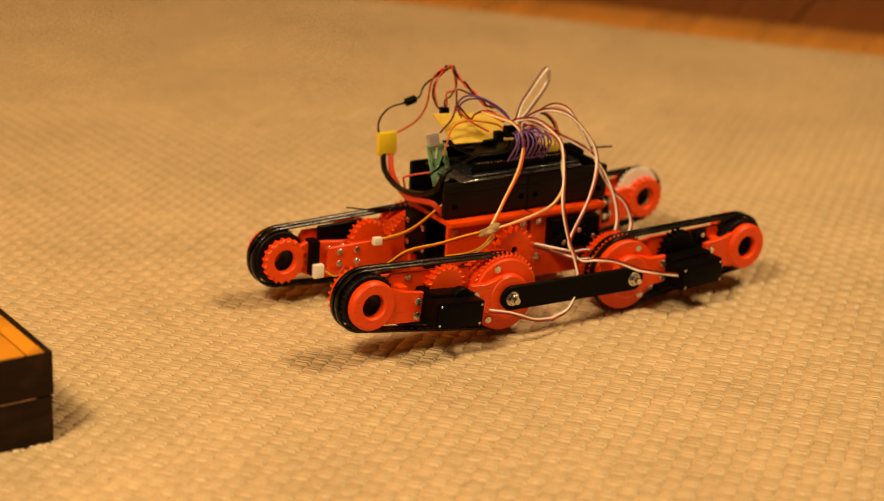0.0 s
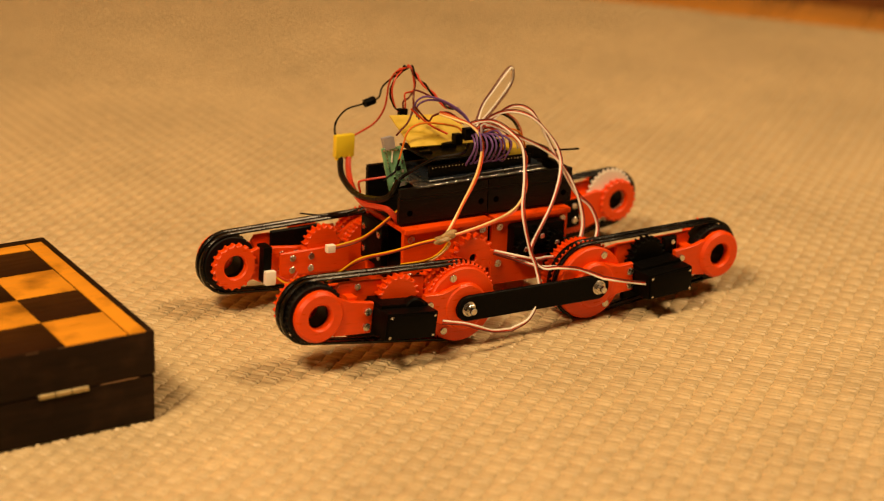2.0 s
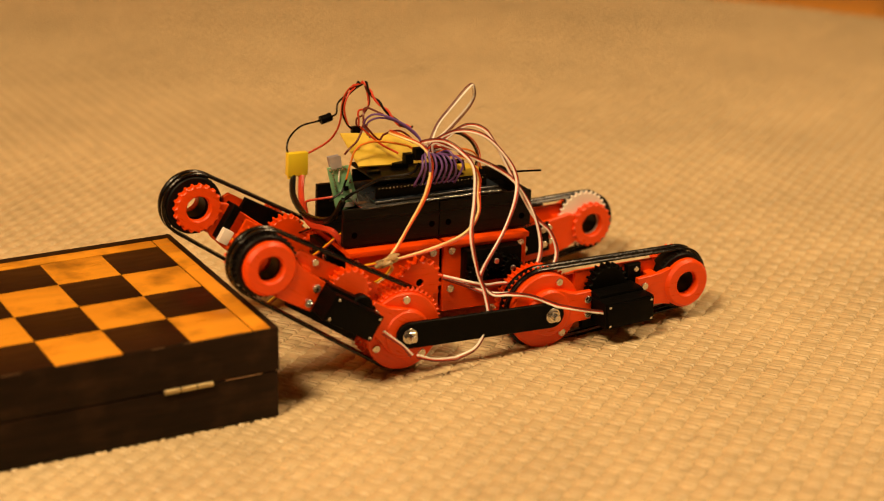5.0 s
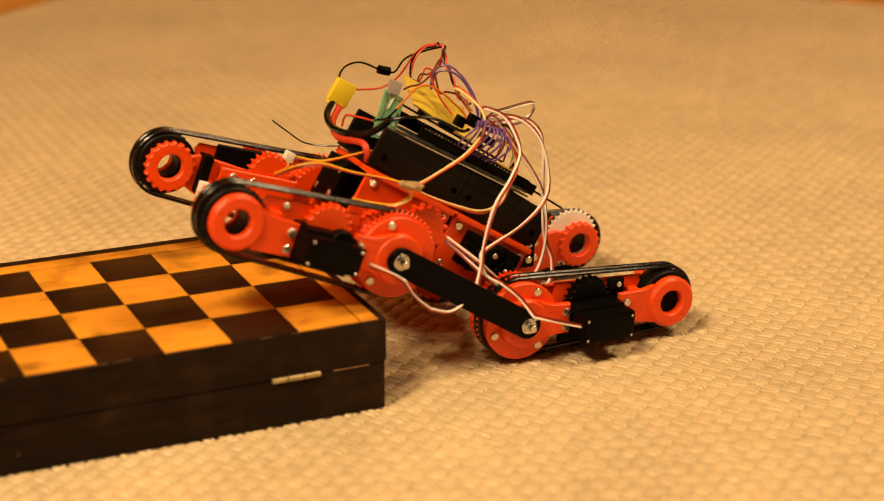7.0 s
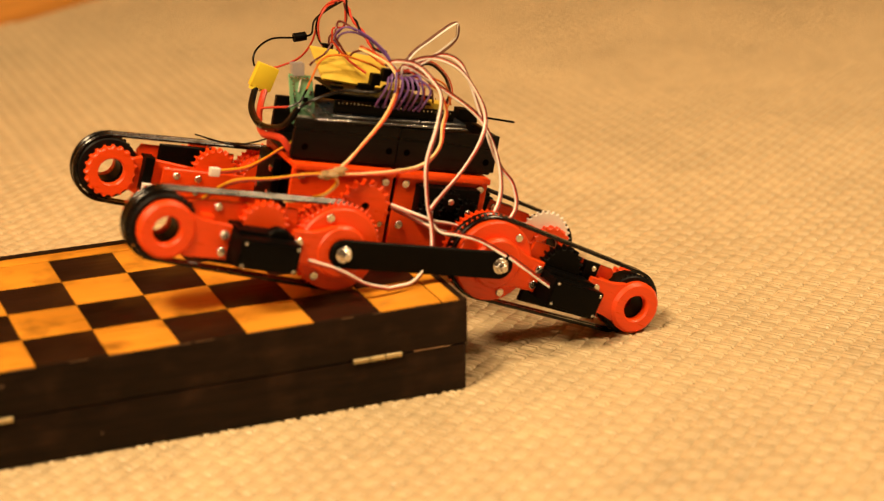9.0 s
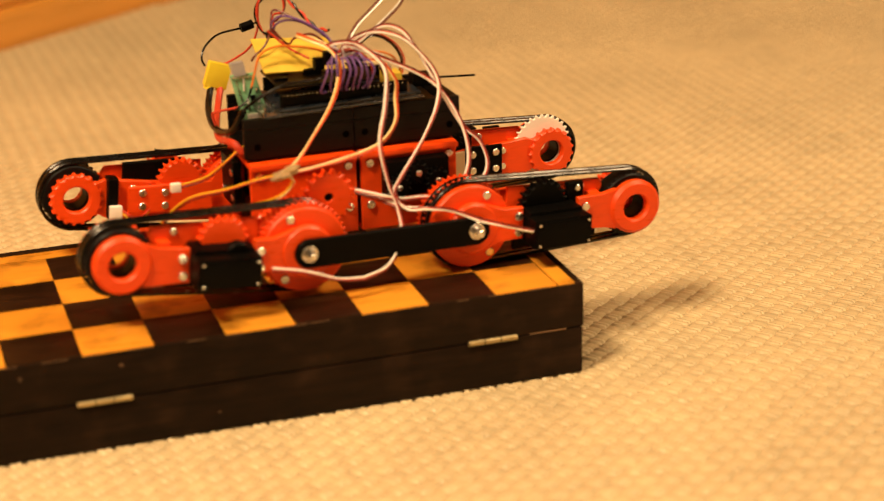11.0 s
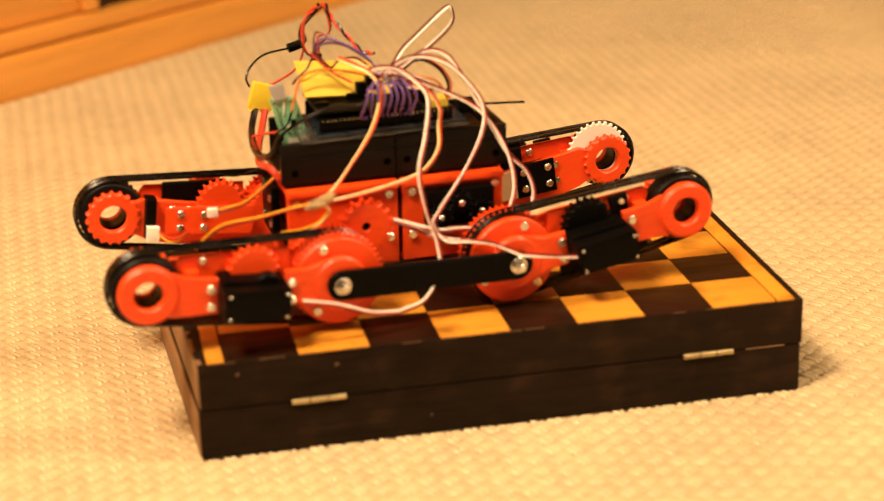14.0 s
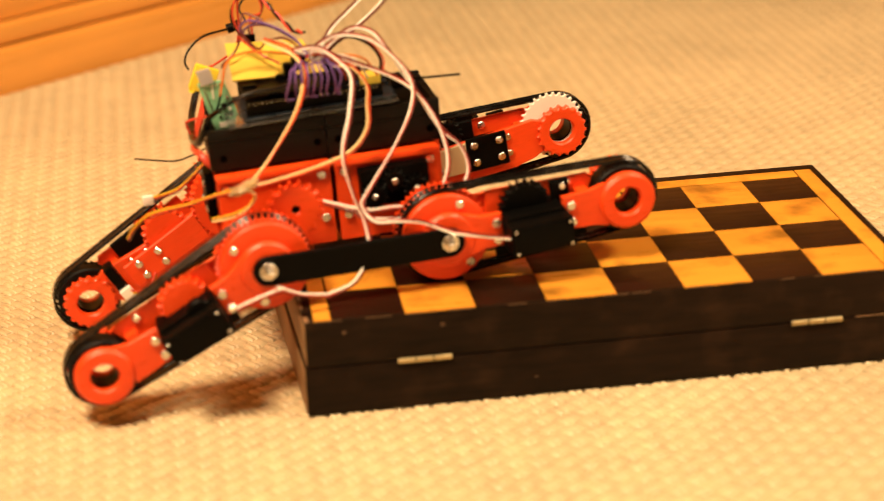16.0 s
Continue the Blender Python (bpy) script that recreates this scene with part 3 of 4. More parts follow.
bm = bmesh.new()
box(bm, -0.066, -0.016, -0.021, 0.034, 0.010, 0.038, 0.001)
part("drive_motor", bm, BLACK, robot, "black drive motor behind the frame")
bm = bmesh.new()
box(bm, 0.012, 0.066, -0.019, 0.034, 0.010, 0.038, 0.001)
part("drive_motor", bm, BLACK, robot, "black drive motor behind the frame")
c = cog(-0.0296, 0.0238, 0.0185, 17, 0.0030)
bm = bmesh.new()
slab(bm, c, -0.0425, -0.0500, 0.0006, ring_hole(c, -0.0296, 0.0238, 0.0030), 0.0003)
part("transfer_gear", bm, RED, robot, "red transfer gear with a black axle hole")
bm = bmesh.new()
slab(bm, circle(-0.0296, 0.0238, 0.0028, 16), -0.020, -0.0475, 0.0003)
part("transfer_axle", bm, BLACK, robot)
for x in (-58.9, 58.9):
    bm = bmesh.new()
    slab(bm, circle(x / 1000, 0, 0.009, 24), -0.0515, 0.0515, 0.0005)
    box(bm, x / 1000 - 0.011, x / 1000 + 0.011, -0.020, 0.034, -0.010, 0.012, 0.001)
    part("pivot_beam", bm, BLACK, robot, "black cross beam holding the pivots")
for x, s, m_ in ((-76, -1, BLACK), (71.2, 1, RED)):
    bm = bmesh.new()
    box(bm, min(x, x + s * 6) / 1000, max(x, x + s * 6) / 1000, 0.000, 0.034, 0.006, 0.040, 0.0008)
    blk = part("end_block", bm, m_, robot, "end block of the chassis with screws")
    for yy, zz in ((4, 14), (4, 32), (28, 14), (28, 32)):
        bm = bmesh.new()
        loft(bm, [[((x + s * q) / 1000, (yy + r * math.cos(k * 0.524)) / 1000, (zz + r * math.sin(k * 0.524)) / 1000) for k in range(12)] for q, r in ((5.8, 2.6), (7.0, 2.6), (7.4, 1.6))])
        part("screw", bm, STEEL, blk)

# tray on top of the chassis
bm = bmesh.new()
box(bm, -0.076, 0.0735, -0.018, 0.044, 0.0455, 0.0495, 0.0006)
tray = part("battery_tray", bm, TRAY, robot, "black layered plastic tray with bolt holes")
for x0, x1, y0, y1, top in ((-78, -1.4, -20, -16, 74.5), (-0.8, 75.5, -20, -16, 74.5), (-73, -1.4, 42, 46, 75.5), (-0.8, 75.5, 42, 46, 75.5),
                            (71.5, 75.5, -15.9, 41.9, 74)):
    bm = bmesh.new()
    box(bm, x0 / 1000, x1 / 1000, y0 / 1000, y1 / 1000, 0.0475, top / 1000, 0.0006)
    part("tray_wall", bm, TRAY, tray)
# flat discs, the shade inside the bolt holes painted as near-black
for x in (-69, -7, 6.5, 68):
    bm = bmesh.new()
    slab(bm, circle(x / 1000, 0.057 if abs(x) < 10 else 0.055, 0.0024, 16), -0.0199, -0.0202, 0.00008)
    part("bolt_hole", bm, HOLE_SHADE, tray)
bm = bmesh.new()
box(bm, -0.044, 0.066, -0.012, 0.038, 0.0497, 0.0700, 0.003)
part("battery_pack", bm, BLACK, robot, "black battery pack in the tray")

# circuit boards
bm = bmesh.new()
slab(bm, [(-0.0520, 0.0767), (0.0480, 0.0790), (0.0480, 0.0806), (-0.0520, 0.0783)], -0.0185, 0.0350, 0.0003)
board = part("controller_board", bm, PCB, robot, "dark controller circuit board on the tray")
bm = bmesh.new()
slab(bm, [(-0.0630, 0.0742), (0.0490, 0.0768), (0.0490, 0.0782), (-0.0630, 0.0756)], -0.0215, 0.0370, 0.0003)
part("clear_base", bm, CLEAR, board, "clear acrylic base plate")
for y0, n, z in ((-14.0, 15, 80.0), (29.0, 16, 80.5)):
    bm = bmesh.new()
    box(bm, -0.050, 0.040, y0 / 1000, y0 / 1000 + 0.0026, z / 1000 - 0.001, z / 1000 + 0.0082, 0.0003)
    head = part("pin_header", bm, BLACK, board, "black pin header")
    bm = bmesh.new()
    for k in range(n * 2):
        x = -0.048 + k * 0.0029
        box(bm, x, x + 0.0005, y0 / 1000 - 0.0006, y0 / 1000 + 0.0001, z / 1000 + 0.0062, z / 1000 + 0.0072, 0)
    part("pins", bm, STEEL, head)
bm = bmesh.new()
slab(bm, [(-0.0510, 0.0922), (0.0200, 0.0905), (0.0200, 0.0920), (-0.0510, 0.0937)], -0.0150, 0.0330, 0.0003)
shield = part("shield_board", bm, BLACK, robot, "black shield board above the controller")
for k, (x, yy, a, b2, h) in enumerate(((-45, 2, 9, 5, 3), (-20, 12, 12, 6, 4), (4, 0, 6, 6, 3), (-38, 20, 5, 9, 5), (36, 10, 12, 14, 9), (52, 2, 8, 10, 8))):
    bm = bmesh.new()
    z = 0.0925 if x < 20 else 0.080
    box(bm, (x - a / 2) / 1000, (x + a / 2) / 1000, (yy - b2 / 2) / 1000, (yy + b2 / 2) / 1000, z, z + h / 1000, 0.0004)
    part("chip", bm, BLACK if k != 4 else TAPE, shield)
bm = bmesh.new()
tube(bm, [mm(60, 4, 83), mm(78, 4, 82), mm(96, 4, 81)], 0.0008)
part("antenna_wire", bm, BLACK, robot, "thin black stick aerial")
bm = bmesh.new()
slab(bm, [(0.050, 0.079), (0.064, 0.079), (0.064, 0.087), (0.050, 0.087)], -0.002, 0.010, 0.0005)
part("power_jack", bm, BLACK, robot)


LEAN.clear()


def sheet(corners, thick, material, name, label, parent=None):
    """A thin board between four corners, in millimetres."""
    p = [Vector(mm(*q)) for q in corners]
    nrm = (p[1] - p[0]).cross(p[3] - p[0]).normalized() * thick / 1000
    bm = bmesh.new()
    loft(bm, [p, [q + nrm for q in p]])
    bmesh.ops.bevel(bm, geom=list(bm.edges), offset=0.0002, segments=1, affect="EDGES")
    return part(name, bm, material, parent or robot, label)


sheet([(-54, 48, 112), (-4, 34, 112), (6, 16, 93), (-56, 10, 97)], 1.4, TAPE, "prototype_board", "yellow fibre board standing over the electronics")
green = sheet([(-78.6, 16, 96), (-61.1, 16, 96.4), (-51.9, 16, 65.7), (-69.6, 16, 61)], 1.4, GREEN, "radio_board", "green radio circuit board standing on edge, lamp glare lightened into its colour")
random.seed(12)


def on_board(u, v):
    """A place on the radio board's face: u across from 0 to 1, v down from 0 to 1."""
    return -78.6 + 17.6 * u + 9.1 * v, 96.2 - 32.5 * v - 0.8 * (1 - u) * v


for u, v, w, h, m_ in ([(0.08 + 0.14 * k, 0.06, 1.2, 1.6, STEEL) for k in range(7)] + [(0.16, 0.14 + 0.07 * k, 1.3, 1.3, STEEL) for k in range(8)]
                       + [(0.42, 0.22, 1.0, 9.0, WHITE_GEAR), (0.86, 0.36, 1.6, 3.4, STEEL), (0.62, 0.52, 3.4, 3.4, BLACK), (0.38, 0.60, 1.5, 2.6, WHITE_GEAR),
                          (0.80, 0.60, 1.5, 2.2, WHITE_GEAR), (0.55, 0.72, 1.6, 1.6, STEEL), (0.34, 0.74, 1.8, 1.4, STEEL), (0.78, 0.76, 1.6, 1.6, STEEL),
                          (0.50, 0.91, 11.0, 3.6, WHITE_GEAR), (0.92, 0.88, 1.6, 4.0, STEEL)]):
    x, z = on_board(u, v)
    bm = bmesh.new()
    box(bm, (x - w / 2) / 1000, (x + w / 2) / 1000, 0.0150 if w < 5 else 0.0155, 0.0162, (z - h / 2) / 1000, (z + h / 2) / 1000, 0.0002)
    part("solder_joint" if m_ is STEEL else "chip", bm, m_, green)
bm = bmesh.new()
slab(bm, [(-0.0783, 0.1038), (-0.0698, 0.1049), (-0.0682, 0.0966), (-0.0759, 0.0955)], 0.0135, 0.0180, 0.0005)
part("plug_shell", bm, METAL_PLUG, robot, "bluish metal plug shell on the radio board")

# yellow battery connector, diode and small plugs
bm = bmesh.new()
box(bm, -0.0085, 0.0085, -0.0030, 0.0030, -0.0010, 0.0175, 0.0012)
for x in (-0.0044, 0.0044):
    tube(bm, [(x, 0, -0.0030), (x, 0, 0.0010)], 0.0032, 12, 1)
connector = part("battery_connector", bm, YELLOW, robot, "bright yellow battery connector")
PLUG_AT = (-0.0690, 0.0915, 0.0690)
bm = bmesh.new()
tube(bm, [mm(-44, 105, 106), mm(-40, 105, 107), mm(-35, 105, 108.5)], 0.0034, 12, 3)
part("diode", bm, BLACK, robot, "black diode on a thin lead")
for name, x, yy, z, a, b2, c2, m_ in (("plug", -35, 60, 109, 7, 5, 7, BLACK), ("plug", -20, 2, 102, 7, 6, 8, BLACK), ("plug", -120, 15, 22, 7, 5, 6, WHITE_GEAR),
                                      ("plug", -14, -4, 107, 9, 6, 9, BLACK), ("plug", 10, 6, 100, 12, 8, 6, BLACK)):
    bm = bmesh.new()
    box(bm, (x - a / 2) / 1000, (x + a / 2) / 1000, (yy - b2 / 2) / 1000, (yy + b2 / 2) / 1000, (z - c2 / 2) / 1000, (z + c2 / 2) / 1000, 0.0006)
    part(name, bm, m_, robot)


bm = bmesh.new()
bmesh.ops.create_icosphere(bm, subdivisions=3, radius=1.0)
for v in bm.verts:
    k = 1 + 0.30 * math.sin(v.co.x * 5.1 + v.co.z * 3.7) * math.cos(v.co.y * 4.3 + 1) + random.uniform(-0.09, 0.09)
    v.co = Vector(mm(-65 + 9.0 * v.co.x * k, -60 + 3.6 * v.co.y * k, 47.5 + (3.2 * v.co.z + 2.6 * v.co.x) * k))
part("film_wrap", bm, FILM, robot, "crumpled clear film wrapped round the cable joint", 20)


def wire(colour, pts, r=0.75, arm=None, turn=0.0):
    """An insulated wire; one that rides on an arm is given as it lies with the arm at that turn."""
    bm = bmesh.new()
    tube(bm, [mm(*p) for p in pts], r / 1000)
    if arm:
        bm.transform((pose(arm[0] * LB / 2, 0, 0) @ pose(0, 0, 0, 0, turn, 0)).inverted())
    return part("wire", bm, WIRE[colour], ARMS[arm] if arm else robot, colour + " insulated wire")


def ribbon(pts, count, r, twist=0.9):
    """Paths of wires lying side by side in a flat cable that twists on its way and lies flat at its ends."""
    p = [Vector(q) for q in pts]
    face = Vector((-0.45, -0.8, 0.4)).normalized()
    lanes = [[] for _ in range(count)]
    for i, q in enumerate(p):
        way = (p[min(i + 1, len(p) - 1)] - p[max(i - 1, 0)]).normalized()
        side = way.cross(face).normalized()
        turn = twist * math.sin(1.1 * i) if 0 < i < len(p) - 1 else 0.0
        side = side * math.cos(turn) + way.cross(side) * math.sin(turn)
        for k in range(count):
            lanes[k].append(tuple(q + side * ((k - (count - 1) / 2) * r * 1.75)))
    return lanes


BLOOM_THICK = {"white": 1.40, "cream": 1.35, "yellow": 1.2, "black": 1.0}  # pale sheaths widened to imitate their bloom, unlisted colours thinned


def cable(colours, pts, r=0.62, arm=None, turn=0.0, twist=0.9):
    """A flat cable of wires side by side, gently twisting."""
    for colour, lane in zip(colours, ribbon(pts, len(colours), r, twist)):
        wire(colour, lane, r * BLOOM_THICK.get(colour, 0.7), arm, turn)


LINKS = []


def link(colours, pts, arm, turn):
    """A piece of cable that swings about its fixed end so that its other end follows the arm."""
    p = [Vector(q) for q in pts]
    tip = (pose(arm[0] * LB / 2, 0, 0) @ pose(0, 0, 0, 0, turn, 0)).inverted() @ (p[-1] / 1000)
    for colour, lane in zip(colours, ribbon(pts, len(colours), 0.62)):
        bm = bmesh.new()
        tube(bm, [(Vector(q) - p[0]) / 1000 for q in lane], 0.00062 * BLOOM_THICK.get(colour, 0.7))
        LINKS.append((part("wire", bm, WIRE[colour], robot, colour + " insulated wire"), arm, p[0] / 1000, tip, p[-1] / 1000 - p[0] / 1000))


def twisted(ca, cb, pts, r=0.75, turns=9):
    p = [Vector(q) for q in pts]
    dense = []
    for a, b in zip(p, p[1:]):
        dense += [a.lerp(b, k / 4) for k in range(4)]
    dense.append(p[-1])
    for colour, ph in ((ca, 0), (cb, math.pi)):
        wire(colour, [tuple(q + Vector((math.cos(ph + i * 1.2), 0.3, math.sin(ph + i * 1.2))) * r) for i, q in enumerate(dense)], r)


SERVO = ("brown", "red", "white")
wire("black", [(-75, 93, 84), (-77, 93, 90), (-73, 97, 97), (-62, 101, 104), (-44, 105, 106)], 0.8)
wire("red", [(-61, 93, 84), (-56, 92, 86), (-44, 87, 95), (-39, 81, 109), (-39, 76, 129), (-36, 70, 140), (-27, 64, 145)], 0.8)
wire("black", [(-35, 105, 108), (-31, 104, 111), (-36, 91, 123), (-33, 78, 134), (-27, 64, 145)], 0.8)
twisted("red", "black", [(-36, 70, 139), (-31, 67, 144), (-27, 64, 145), (-24, 56, 136), (-17, 47, 127), (-9, 38, 117), (-3, 30, 117)], 0.9)
wire("red", [(-34, 66, 141), (-41, 62, 138), (-45, 61, 127), (-41, 61, 113), (-36, 60, 110)])
wire("black", [(-32, 66, 142), (-43, 63, 134), (-46, 62, 124), (-42, 61, 114), (-37, 60, 110)])
wire("red", [(-27, 62, 143), (-25, 61, 127), (-33, 61, 124), (-33, 60, 117), (-33, 60, 110)])
wire("brown", [(-28, 62, 143), (-24, 61, 131), (-29, 61, 121), (-35, 60, 118), (-34, 60, 110)])
wire("purple", [(-40, 30, 114), (-46, 24, 126), (-41, 18, 133), (-28, 12, 130), (-13, 6, 120), (-7, 0, 108)], 0.8)
wire("purple", [(-38, 30, 112), (-44, 24, 124), (-38, 18, 130), (-26, 13, 128), (-12, 8, 118), (-4, 2, 107)], 0.8)
wire("brown", [(-60, 26, 102), (-58, 24, 106), (-50, 26, 112), (-45, 28, 122), (-44, 30, 130), (-40, 34, 134), (-30, 26, 130)], 0.8)
wire("orange", [(-65, 12, 87), (-61.6, 12, 100), (-58.8, 12, 108), (-52.5, 12, 112.8), (-39.5, 12, 113.8), (-16.6, 11, 109), (-10.5, 8, 104)], 0.8)
wire("black", [(-77, 13, 71), (-74.5, 12, 74), (-69, 11, 78), (-66.5, 12, 82), (-64.6, 12, 88)], 0.85)
wire("red", [(-48, 26, 122), (-45, 25, 119), (-35, 18, 110), (-24, 10, 104)], 0.8)
wire("brown", [(-46, 24, 124), (-36, 20, 113), (-30, 22, 116), (-18, 20, 118), (-8, 12, 110)], 0.8)
cable(("red", "orange", "cream"), [(-12, 8, 112), (-22, 14, 117), (-33, 8, 122), (-28, -6, 121), (-18, -16, 116), (-14, -24, 105), (-22, -33, 85), (-40, -41, 63), (-54, -50, 51), (-66, -60, 47)])
cable(("brown", "brown", "white"), [(1, 10, 108), (14, 22, 120), (28, 31, 128), (53, 46, 141), (58, 47, 139), (57, 47, 128), (32, 31, 115), (6, 12, 108)], 0.62)
cable(SERVO, [(-10, -6, 112), (-18, -15, 119), (-4, -22, 121), (8, -30, 113), (14, -38, 102), (8, -52, 83), (-1, -66, 62), (2, -73, 36), (7, -77, 20), (7, -84, 2), (-5, -90, -15), (-24, -94, -20)])
link(SERVO, [(-24, -94, -20), (-42, -97, -17), (-58, -99, -11)], (-1, -1), 5.0)
cable(SERVO, [(-58, -99, -11), (-70, -100, -6), (-88, -99, -2)], arm=(-1, -1), turn=5.0)
cable(SERVO, [(-8, -6, 110), (-2, -10, 119), (11, -14, 125), (27, -18, 123), (40, -22, 114), (54, -28, 95), (52, -37, 78), (36, -50, 57), (15, -60, 34), (8, -68, 27), (14, -75, 18), (26, -79, 18)])
link(SERVO, [(26, -79, 18), (42, -84, 16), (60, -92, 9)], (1, -1), -4.2)
cable(SERVO, [(60, -92, 9), (80, -97, 5), (100, -99, 1)], arm=(1, -1), turn=-4.2)
cable(SERVO, [(-4, -4, 108), (8, -5, 118), (21, -9, 127), (33, -13, 125), (41, -18, 115), (58, -24, 84), (71, -33, 59), (82, -40, 47), (84, -48, 31), (70, -56, 18), (44, -63, 12), (16, -70, 16), (2, -58, 20), (-12, -46, 24)])
cable(SERVO, [(-6, -8, 108), (-5, -12, 117), (21, -17, 106), (50, -23, 91), (64, -30, 74), (72, -38, 52), (70, -47, 32), (56, -53, 16), (28, -60, 19), (10, -66, 22), (-14, -50, 26)])
cable(("red", "orange", "cream"), [(8, -10, 104), (18, -18, 104), (26, -24, 92), (25, -27, 80), (22, -34, 66), (9, -40, 54), (-15, -47, 49), (-50, -54, 46), (-66, -61, 48)])
cable(("brown", "red", "yellow"), [(-66, -61, 47), (-82, -54, 43), (-101, -45, 36), (-122, -36, 30), (-133, -28, 20), (-138, -16, 8)], 0.6)
cable(("cream", "brown", "yellow"), [(-66, -60, 46), (-58, -54, 40), (-62, -48, 30), (-72, -44, 24), (-84, -30, 18)], 0.6)
cable(("brown", "red", "yellow"), [(-70, -8, 56), (-80, -10, 52), (-94, -2, 37), (-102, 7, 28), (-118, 15, 22)], 0.6)
wire("yellow", [(-152, 40, -7), (-146, 36, -11), (-138, 40, -11), (-130, 47, -7)], 0.7, (-1, 1))
wire("red", [(-152, 40, -5), (-145, 36, -9), (-137, 40, -9), (-129, 47, -5)], 0.7, (-1, 1))
for k in range(9):
    x, q = -25 + k * 4.2, random.uniform(-3, 3)
    wire("purple", [(x * 0.4 - 2, -6, 106), (x * 0.8 - 2, -22 + q, 111 + q), (x, -28 + q, 103), (x + q, -24, 92 + q), (x * 0.9 + 2, -14, 86)], 0.8)
for k in range(4):
    wire(("red", "brown", "white", "orange")[k], [(-14 + 5 * k, -2, 106), (-4 + 6 * k, -10, 113 - k), (10 + 6 * k, -12, 106), (16 + 7 * k, -8, 92)], 0.7)
cable(("red", "brown", "black"), [(2, 4, 106), (20, 8, 117), (36, 10, 110), (44, 10, 98), (42, 8, 88)], 0.7)
wire("black", [(-71.6, 92, 69), (-78, 77, 58), (-82, 54, 53), (-84, 30, 54), (-84, 4, 60), (-82, -7, 67), (-77, -9, 78)], 2.5)
wire("black", [(-77.6, -9, 77), (-75, -9.5, 80), (-67, -14, 87), (-50, -17, 95), (-27, -17, 96.5), (-16, -8, 100)], 1.2)
wire("red", [(-64.2, 92, 69), (-70, 80, 58), (-78, 57, 51.5), (-84, 30, 49), (-85, 8, 53), (-84, -6, 55), (-80, -11, 50), (-77, -9, 46)], 2.5)
wire("red", [(-85, 34, 57), (-86.8, 34, 64), (-84.8, 32, 67), (-71.5, 20, 72), (-62, 20, 73)], 0.9)
wire("black", [(-122, 62, 36), (-108, 58, 34), (-95, 54, 33), (-84, 46, 38), (-76, 38, 44)], 0.6)


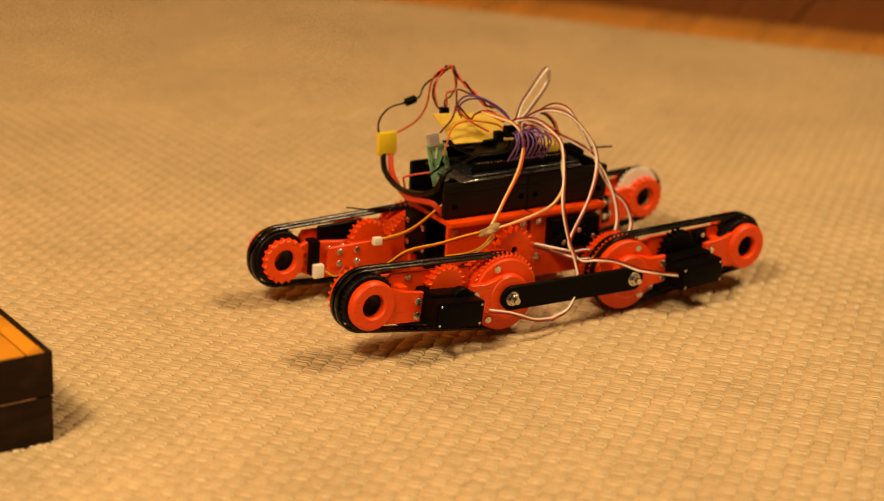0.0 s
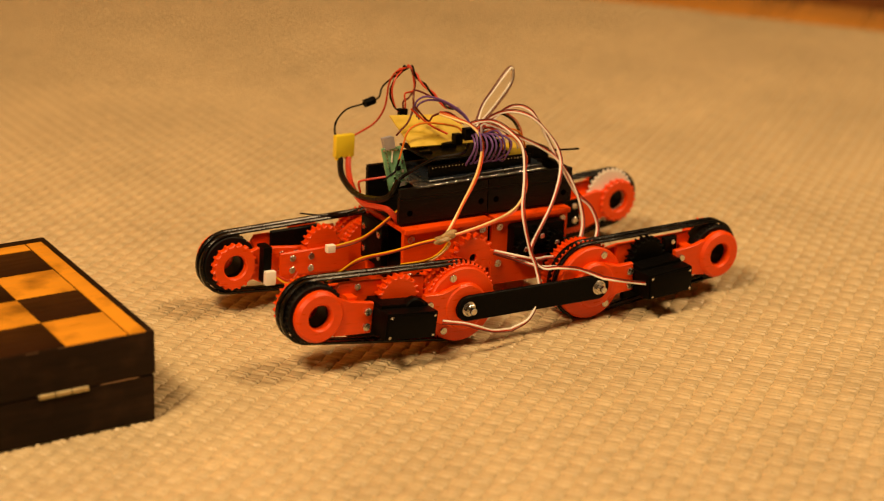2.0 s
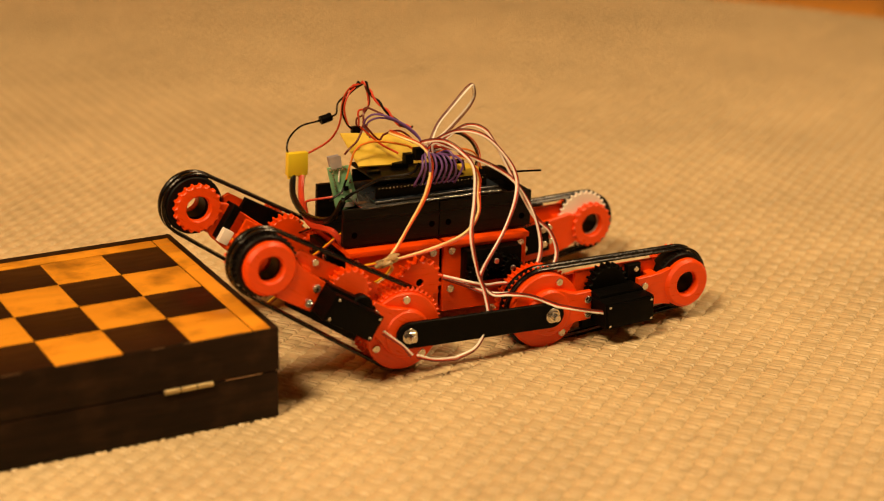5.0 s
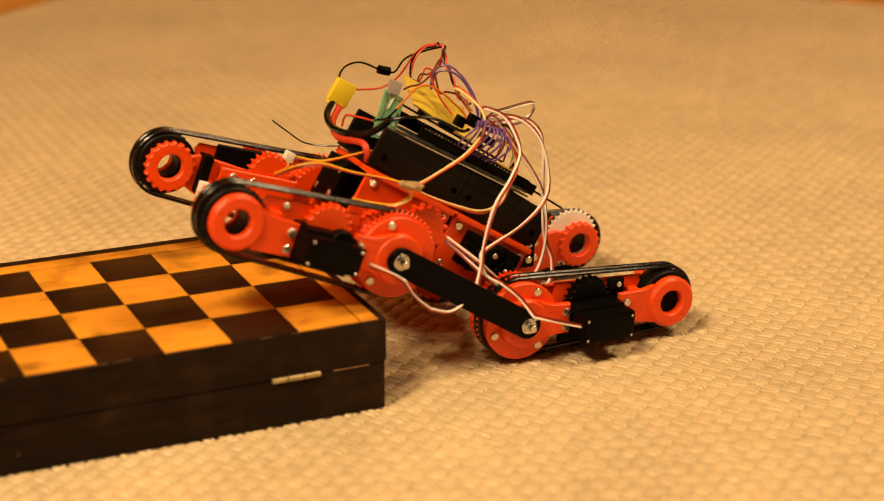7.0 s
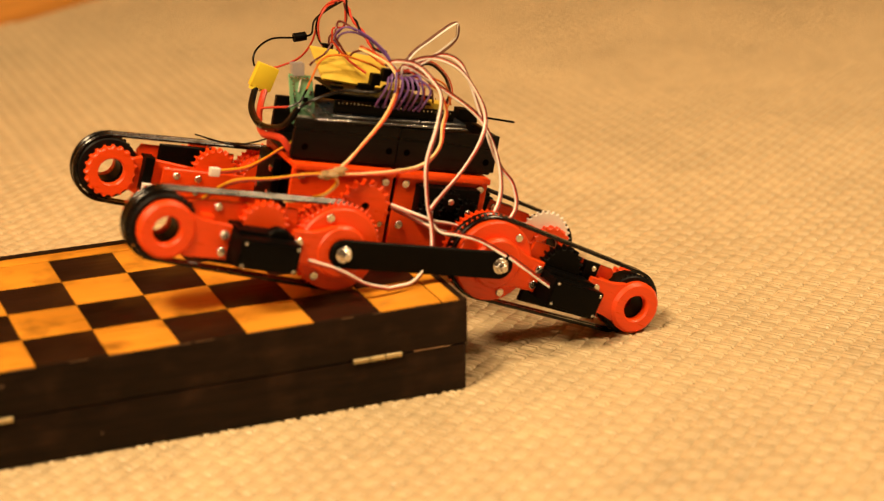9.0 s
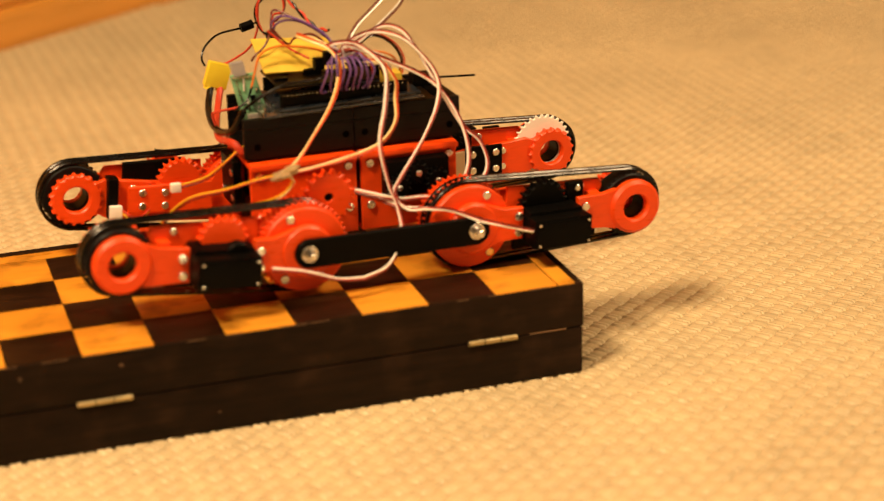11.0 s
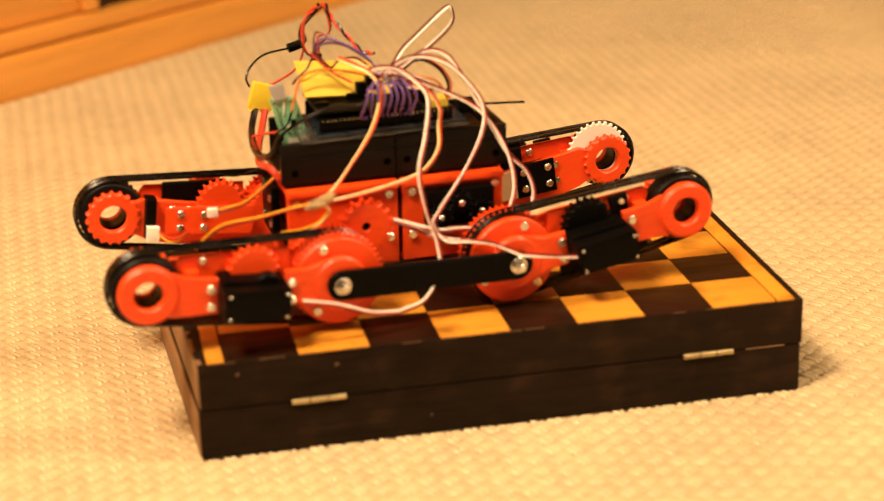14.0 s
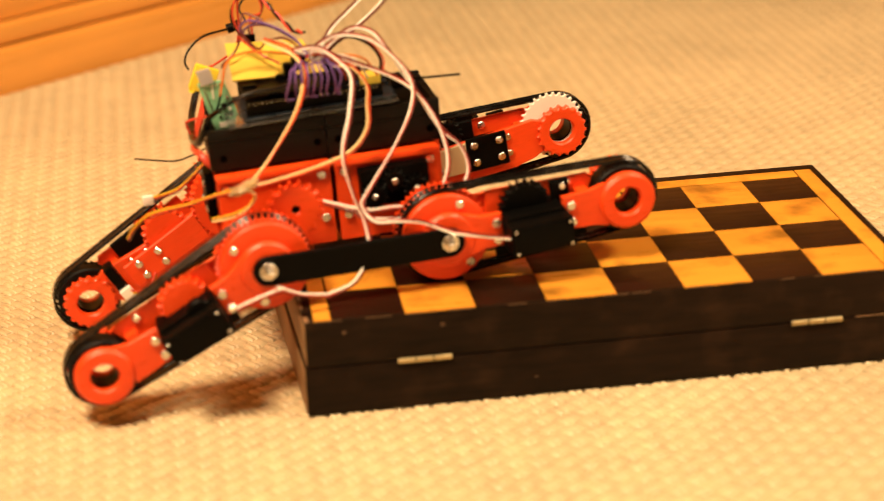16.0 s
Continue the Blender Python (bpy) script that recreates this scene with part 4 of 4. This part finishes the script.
# ---- what moves ----
def motions():
    rows = [  # seconds, x, y, z, yaw, pitch, front arms, rear arms, how far the far front and far rear arms differ
        (0.0, 0.8138, 0.0807, 0.0330, -1.8, 1.7, 4.4, 4.8, -4.2, 1.3),
        (0.5, 0.7821, 0.0824, 0.0327, -1.4, 1.9, 5.0, 4.5, -3.9, 1.7),
        (1.0, 0.7498, 0.0854, 0.0323, -1.0, 1.7, 4.7, 4.0, -3.6, 2.5),
        (1.5, 0.7197, 0.0884, 0.0320, -0.5, 1.9, 4.3, 4.4, -3.5, 2.4),
        (2.0, 0.6871, 0.0909, 0.0316, -0.0, 1.8, 4.6, 4.1, -3.5, 2.2),
        (2.5, 0.6556, 0.0936, 0.0318, 0.0, 1.9, 4.8, 4.2, -4.4, 2.3),
        (3.0, 0.6227, 0.0954, 0.0314, 0.5, 1.8, 4.7, 3.8, -3.4, 2.4),
        (3.5, 0.6154, 0.0966, 0.0305, -0.4, 1.6, 5.0, 4.2, -4.6, 2.6),
        (4.0, 0.6107, 0.0990, 0.0300, -0.8, 2.4, 9.5, 4.2, -2.5, 2.8),
        (4.5, 0.5846, 0.1030, 0.0296, -0.2, 2.6, 28.1, 4.0, 1.6, 2.3),
        (5.0, 0.5453, 0.1059, 0.0294, -0.1, 2.4, 29.9, 4.1, 0.7, 2.1),
        (5.2, 0.5320, 0.1060, 0.0305, 0.1, 2.6, 33.3, 4.2, -1.8, 0.8),
        (5.6, 0.5070, 0.1068, 0.0341, 0.3, 5.0, 35.0, 6.5, 0.0, 0.5),
        (6.0, 0.4830, 0.1075, 0.0427, 0.5, 12.0, 33.0, 12.5, 0.0, 0.5),
        (6.5, 0.4600, 0.1080, 0.0555, 0.8, 24.0, 6.0, 24.0, 0.0, 0.5),
        (7.0, 0.4460, 0.1082, 0.0636, 1.1, 32.5, -12.0, 31.0, -0.5, 0.3),
        (7.3, 0.4335, 0.1083, 0.0664, 1.2, 36.6, -18.5, 34.6, -3.2, 0.0),
        (7.5, 0.4188, 0.1084, 0.0677, 1.2, 38.5, -21.2, 36.1, -2.3, -0.3),
        (8.0, 0.4134, 0.1056, 0.0763, 0.8, 26.0, -9.7, 13.3, -0.3, 1.5),
        (8.5, 0.3980, 0.1128, 0.0854, 0.8, 14.3, 2.4, -9.4, -0.3, 0.0),
        (9.0, 0.3577, 0.1192, 0.0843, 1.4, 12.8, 2.9, -12.2, -0.2, 0.0),
        (9.5, 0.3470, 0.1215, 0.0893, 2.0, 8.5, 4.0, -17.0, 0.0, 0.5),
        (10.0, 0.3350, 0.1225, 0.0949, 2.8, 4.0, 4.5, -24.0, 0.0, 0.5),
        (10.5, 0.2980, 0.1225, 0.0977, 3.6, 1.8, 5.0, -12.0, 0.0, 0.5),
        (11.0, 0.2520, 0.1220, 0.0983, 4.3, 1.7, 3.4, 0.0, 0.8, 0.5),
        (11.5, 0.2106, 0.1160, 0.0977, 4.7, 1.7, 3.6, 2.0, 0.6, -0.4),
        (12.0, 0.1741, 0.1173, 0.0974, 4.7, 1.4, 4.3, 2.1, -1.2, -0.9),
        (12.5, 0.1700, 0.1156, 0.1121, 5.0, 15.0, -28.9, 26.2, 0.9, -0.7),
        (13.0, 0.1534, 0.1136, 0.1261, 4.9, 28.6, -55.9, 41.5, 0.9, -2.5),
        (13.5, 0.1370, 0.1142, 0.1173, 5.4, 20.4, -39.1, 29.4, 0.4, -1.8),
        (14.0, 0.1266, 0.1125, 0.0983, 6.3, 1.7, 3.0, 10.7, 2.4, -2.6),
        (14.5, 0.0868, 0.1137, 0.0974, 6.4, 1.3, 2.7, 4.8, -0.9, 1.8),
        (15.0, 0.0473, 0.1124, 0.0968, 7.2, 1.8, 2.5, 4.9, -0.8, 1.5),
        (15.5, 0.0171, 0.1121, 0.0970, 7.4, -0.8, -4.3, 3.3, -2.4, 2.0),
        (16.0, 0.0112, 0.1104, 0.0965, 6.5, -1.6, -26.9, 3.7, -2.6, 2.7),
    ]
    walk(robot, [(t, pose(x, y_, z, 0, pitch, yaw)) for t, x, y_, z, yaw, pitch, f, r, df, dr in rows])
    walk(ARMS[-1, -1], [(t, pose(-LB / 2, 0, 0, 0, f, 0)) for t, x, y_, z, yaw, pitch, f, r, df, dr in rows])
    walk(ARMS[-1, 1], [(t, pose(-LB / 2, 0, 0, 0, f + df, 0)) for t, x, y_, z, yaw, pitch, f, r, df, dr in rows])
    walk(ARMS[1, -1], [(t, pose(LB / 2, 0, 0, 0, -r, 0)) for t, x, y_, z, yaw, pitch, f, r, df, dr in rows])
    walk(ARMS[1, 1], [(t, pose(LB / 2, 0, 0, 0, -r - dr, 0)) for t, x, y_, z, yaw, pitch, f, r, df, dr in rows])

    lean = ((0.0, 0), (5.2, 0), (7.5, 0), (8.5, 9), (9.0, 14), (11.5, 17), (14.0, 16), (15.0, 20), (16.0, 24))
    walk(connector, [(t, pose(*PLUG_AT, 0, a, 0)) for t, a in lean])
    for ob, arm, root, tip, rest in LINKS:
        keys = []
        for t, x, y_, z, yaw, pitch, f, r, df, dr in rows:
            d = pose(arm[0] * LB / 2, 0, 0, 0, f if arm[0] < 0 else -r, 0) @ tip - root
            keys.append((t, pose(*root, 0, math.degrees(math.atan2(-d.z, d.x) - math.atan2(-rest.z, rest.x) + math.pi) % 360 - 180, 0)))
        walk(ob, keys)


motions()
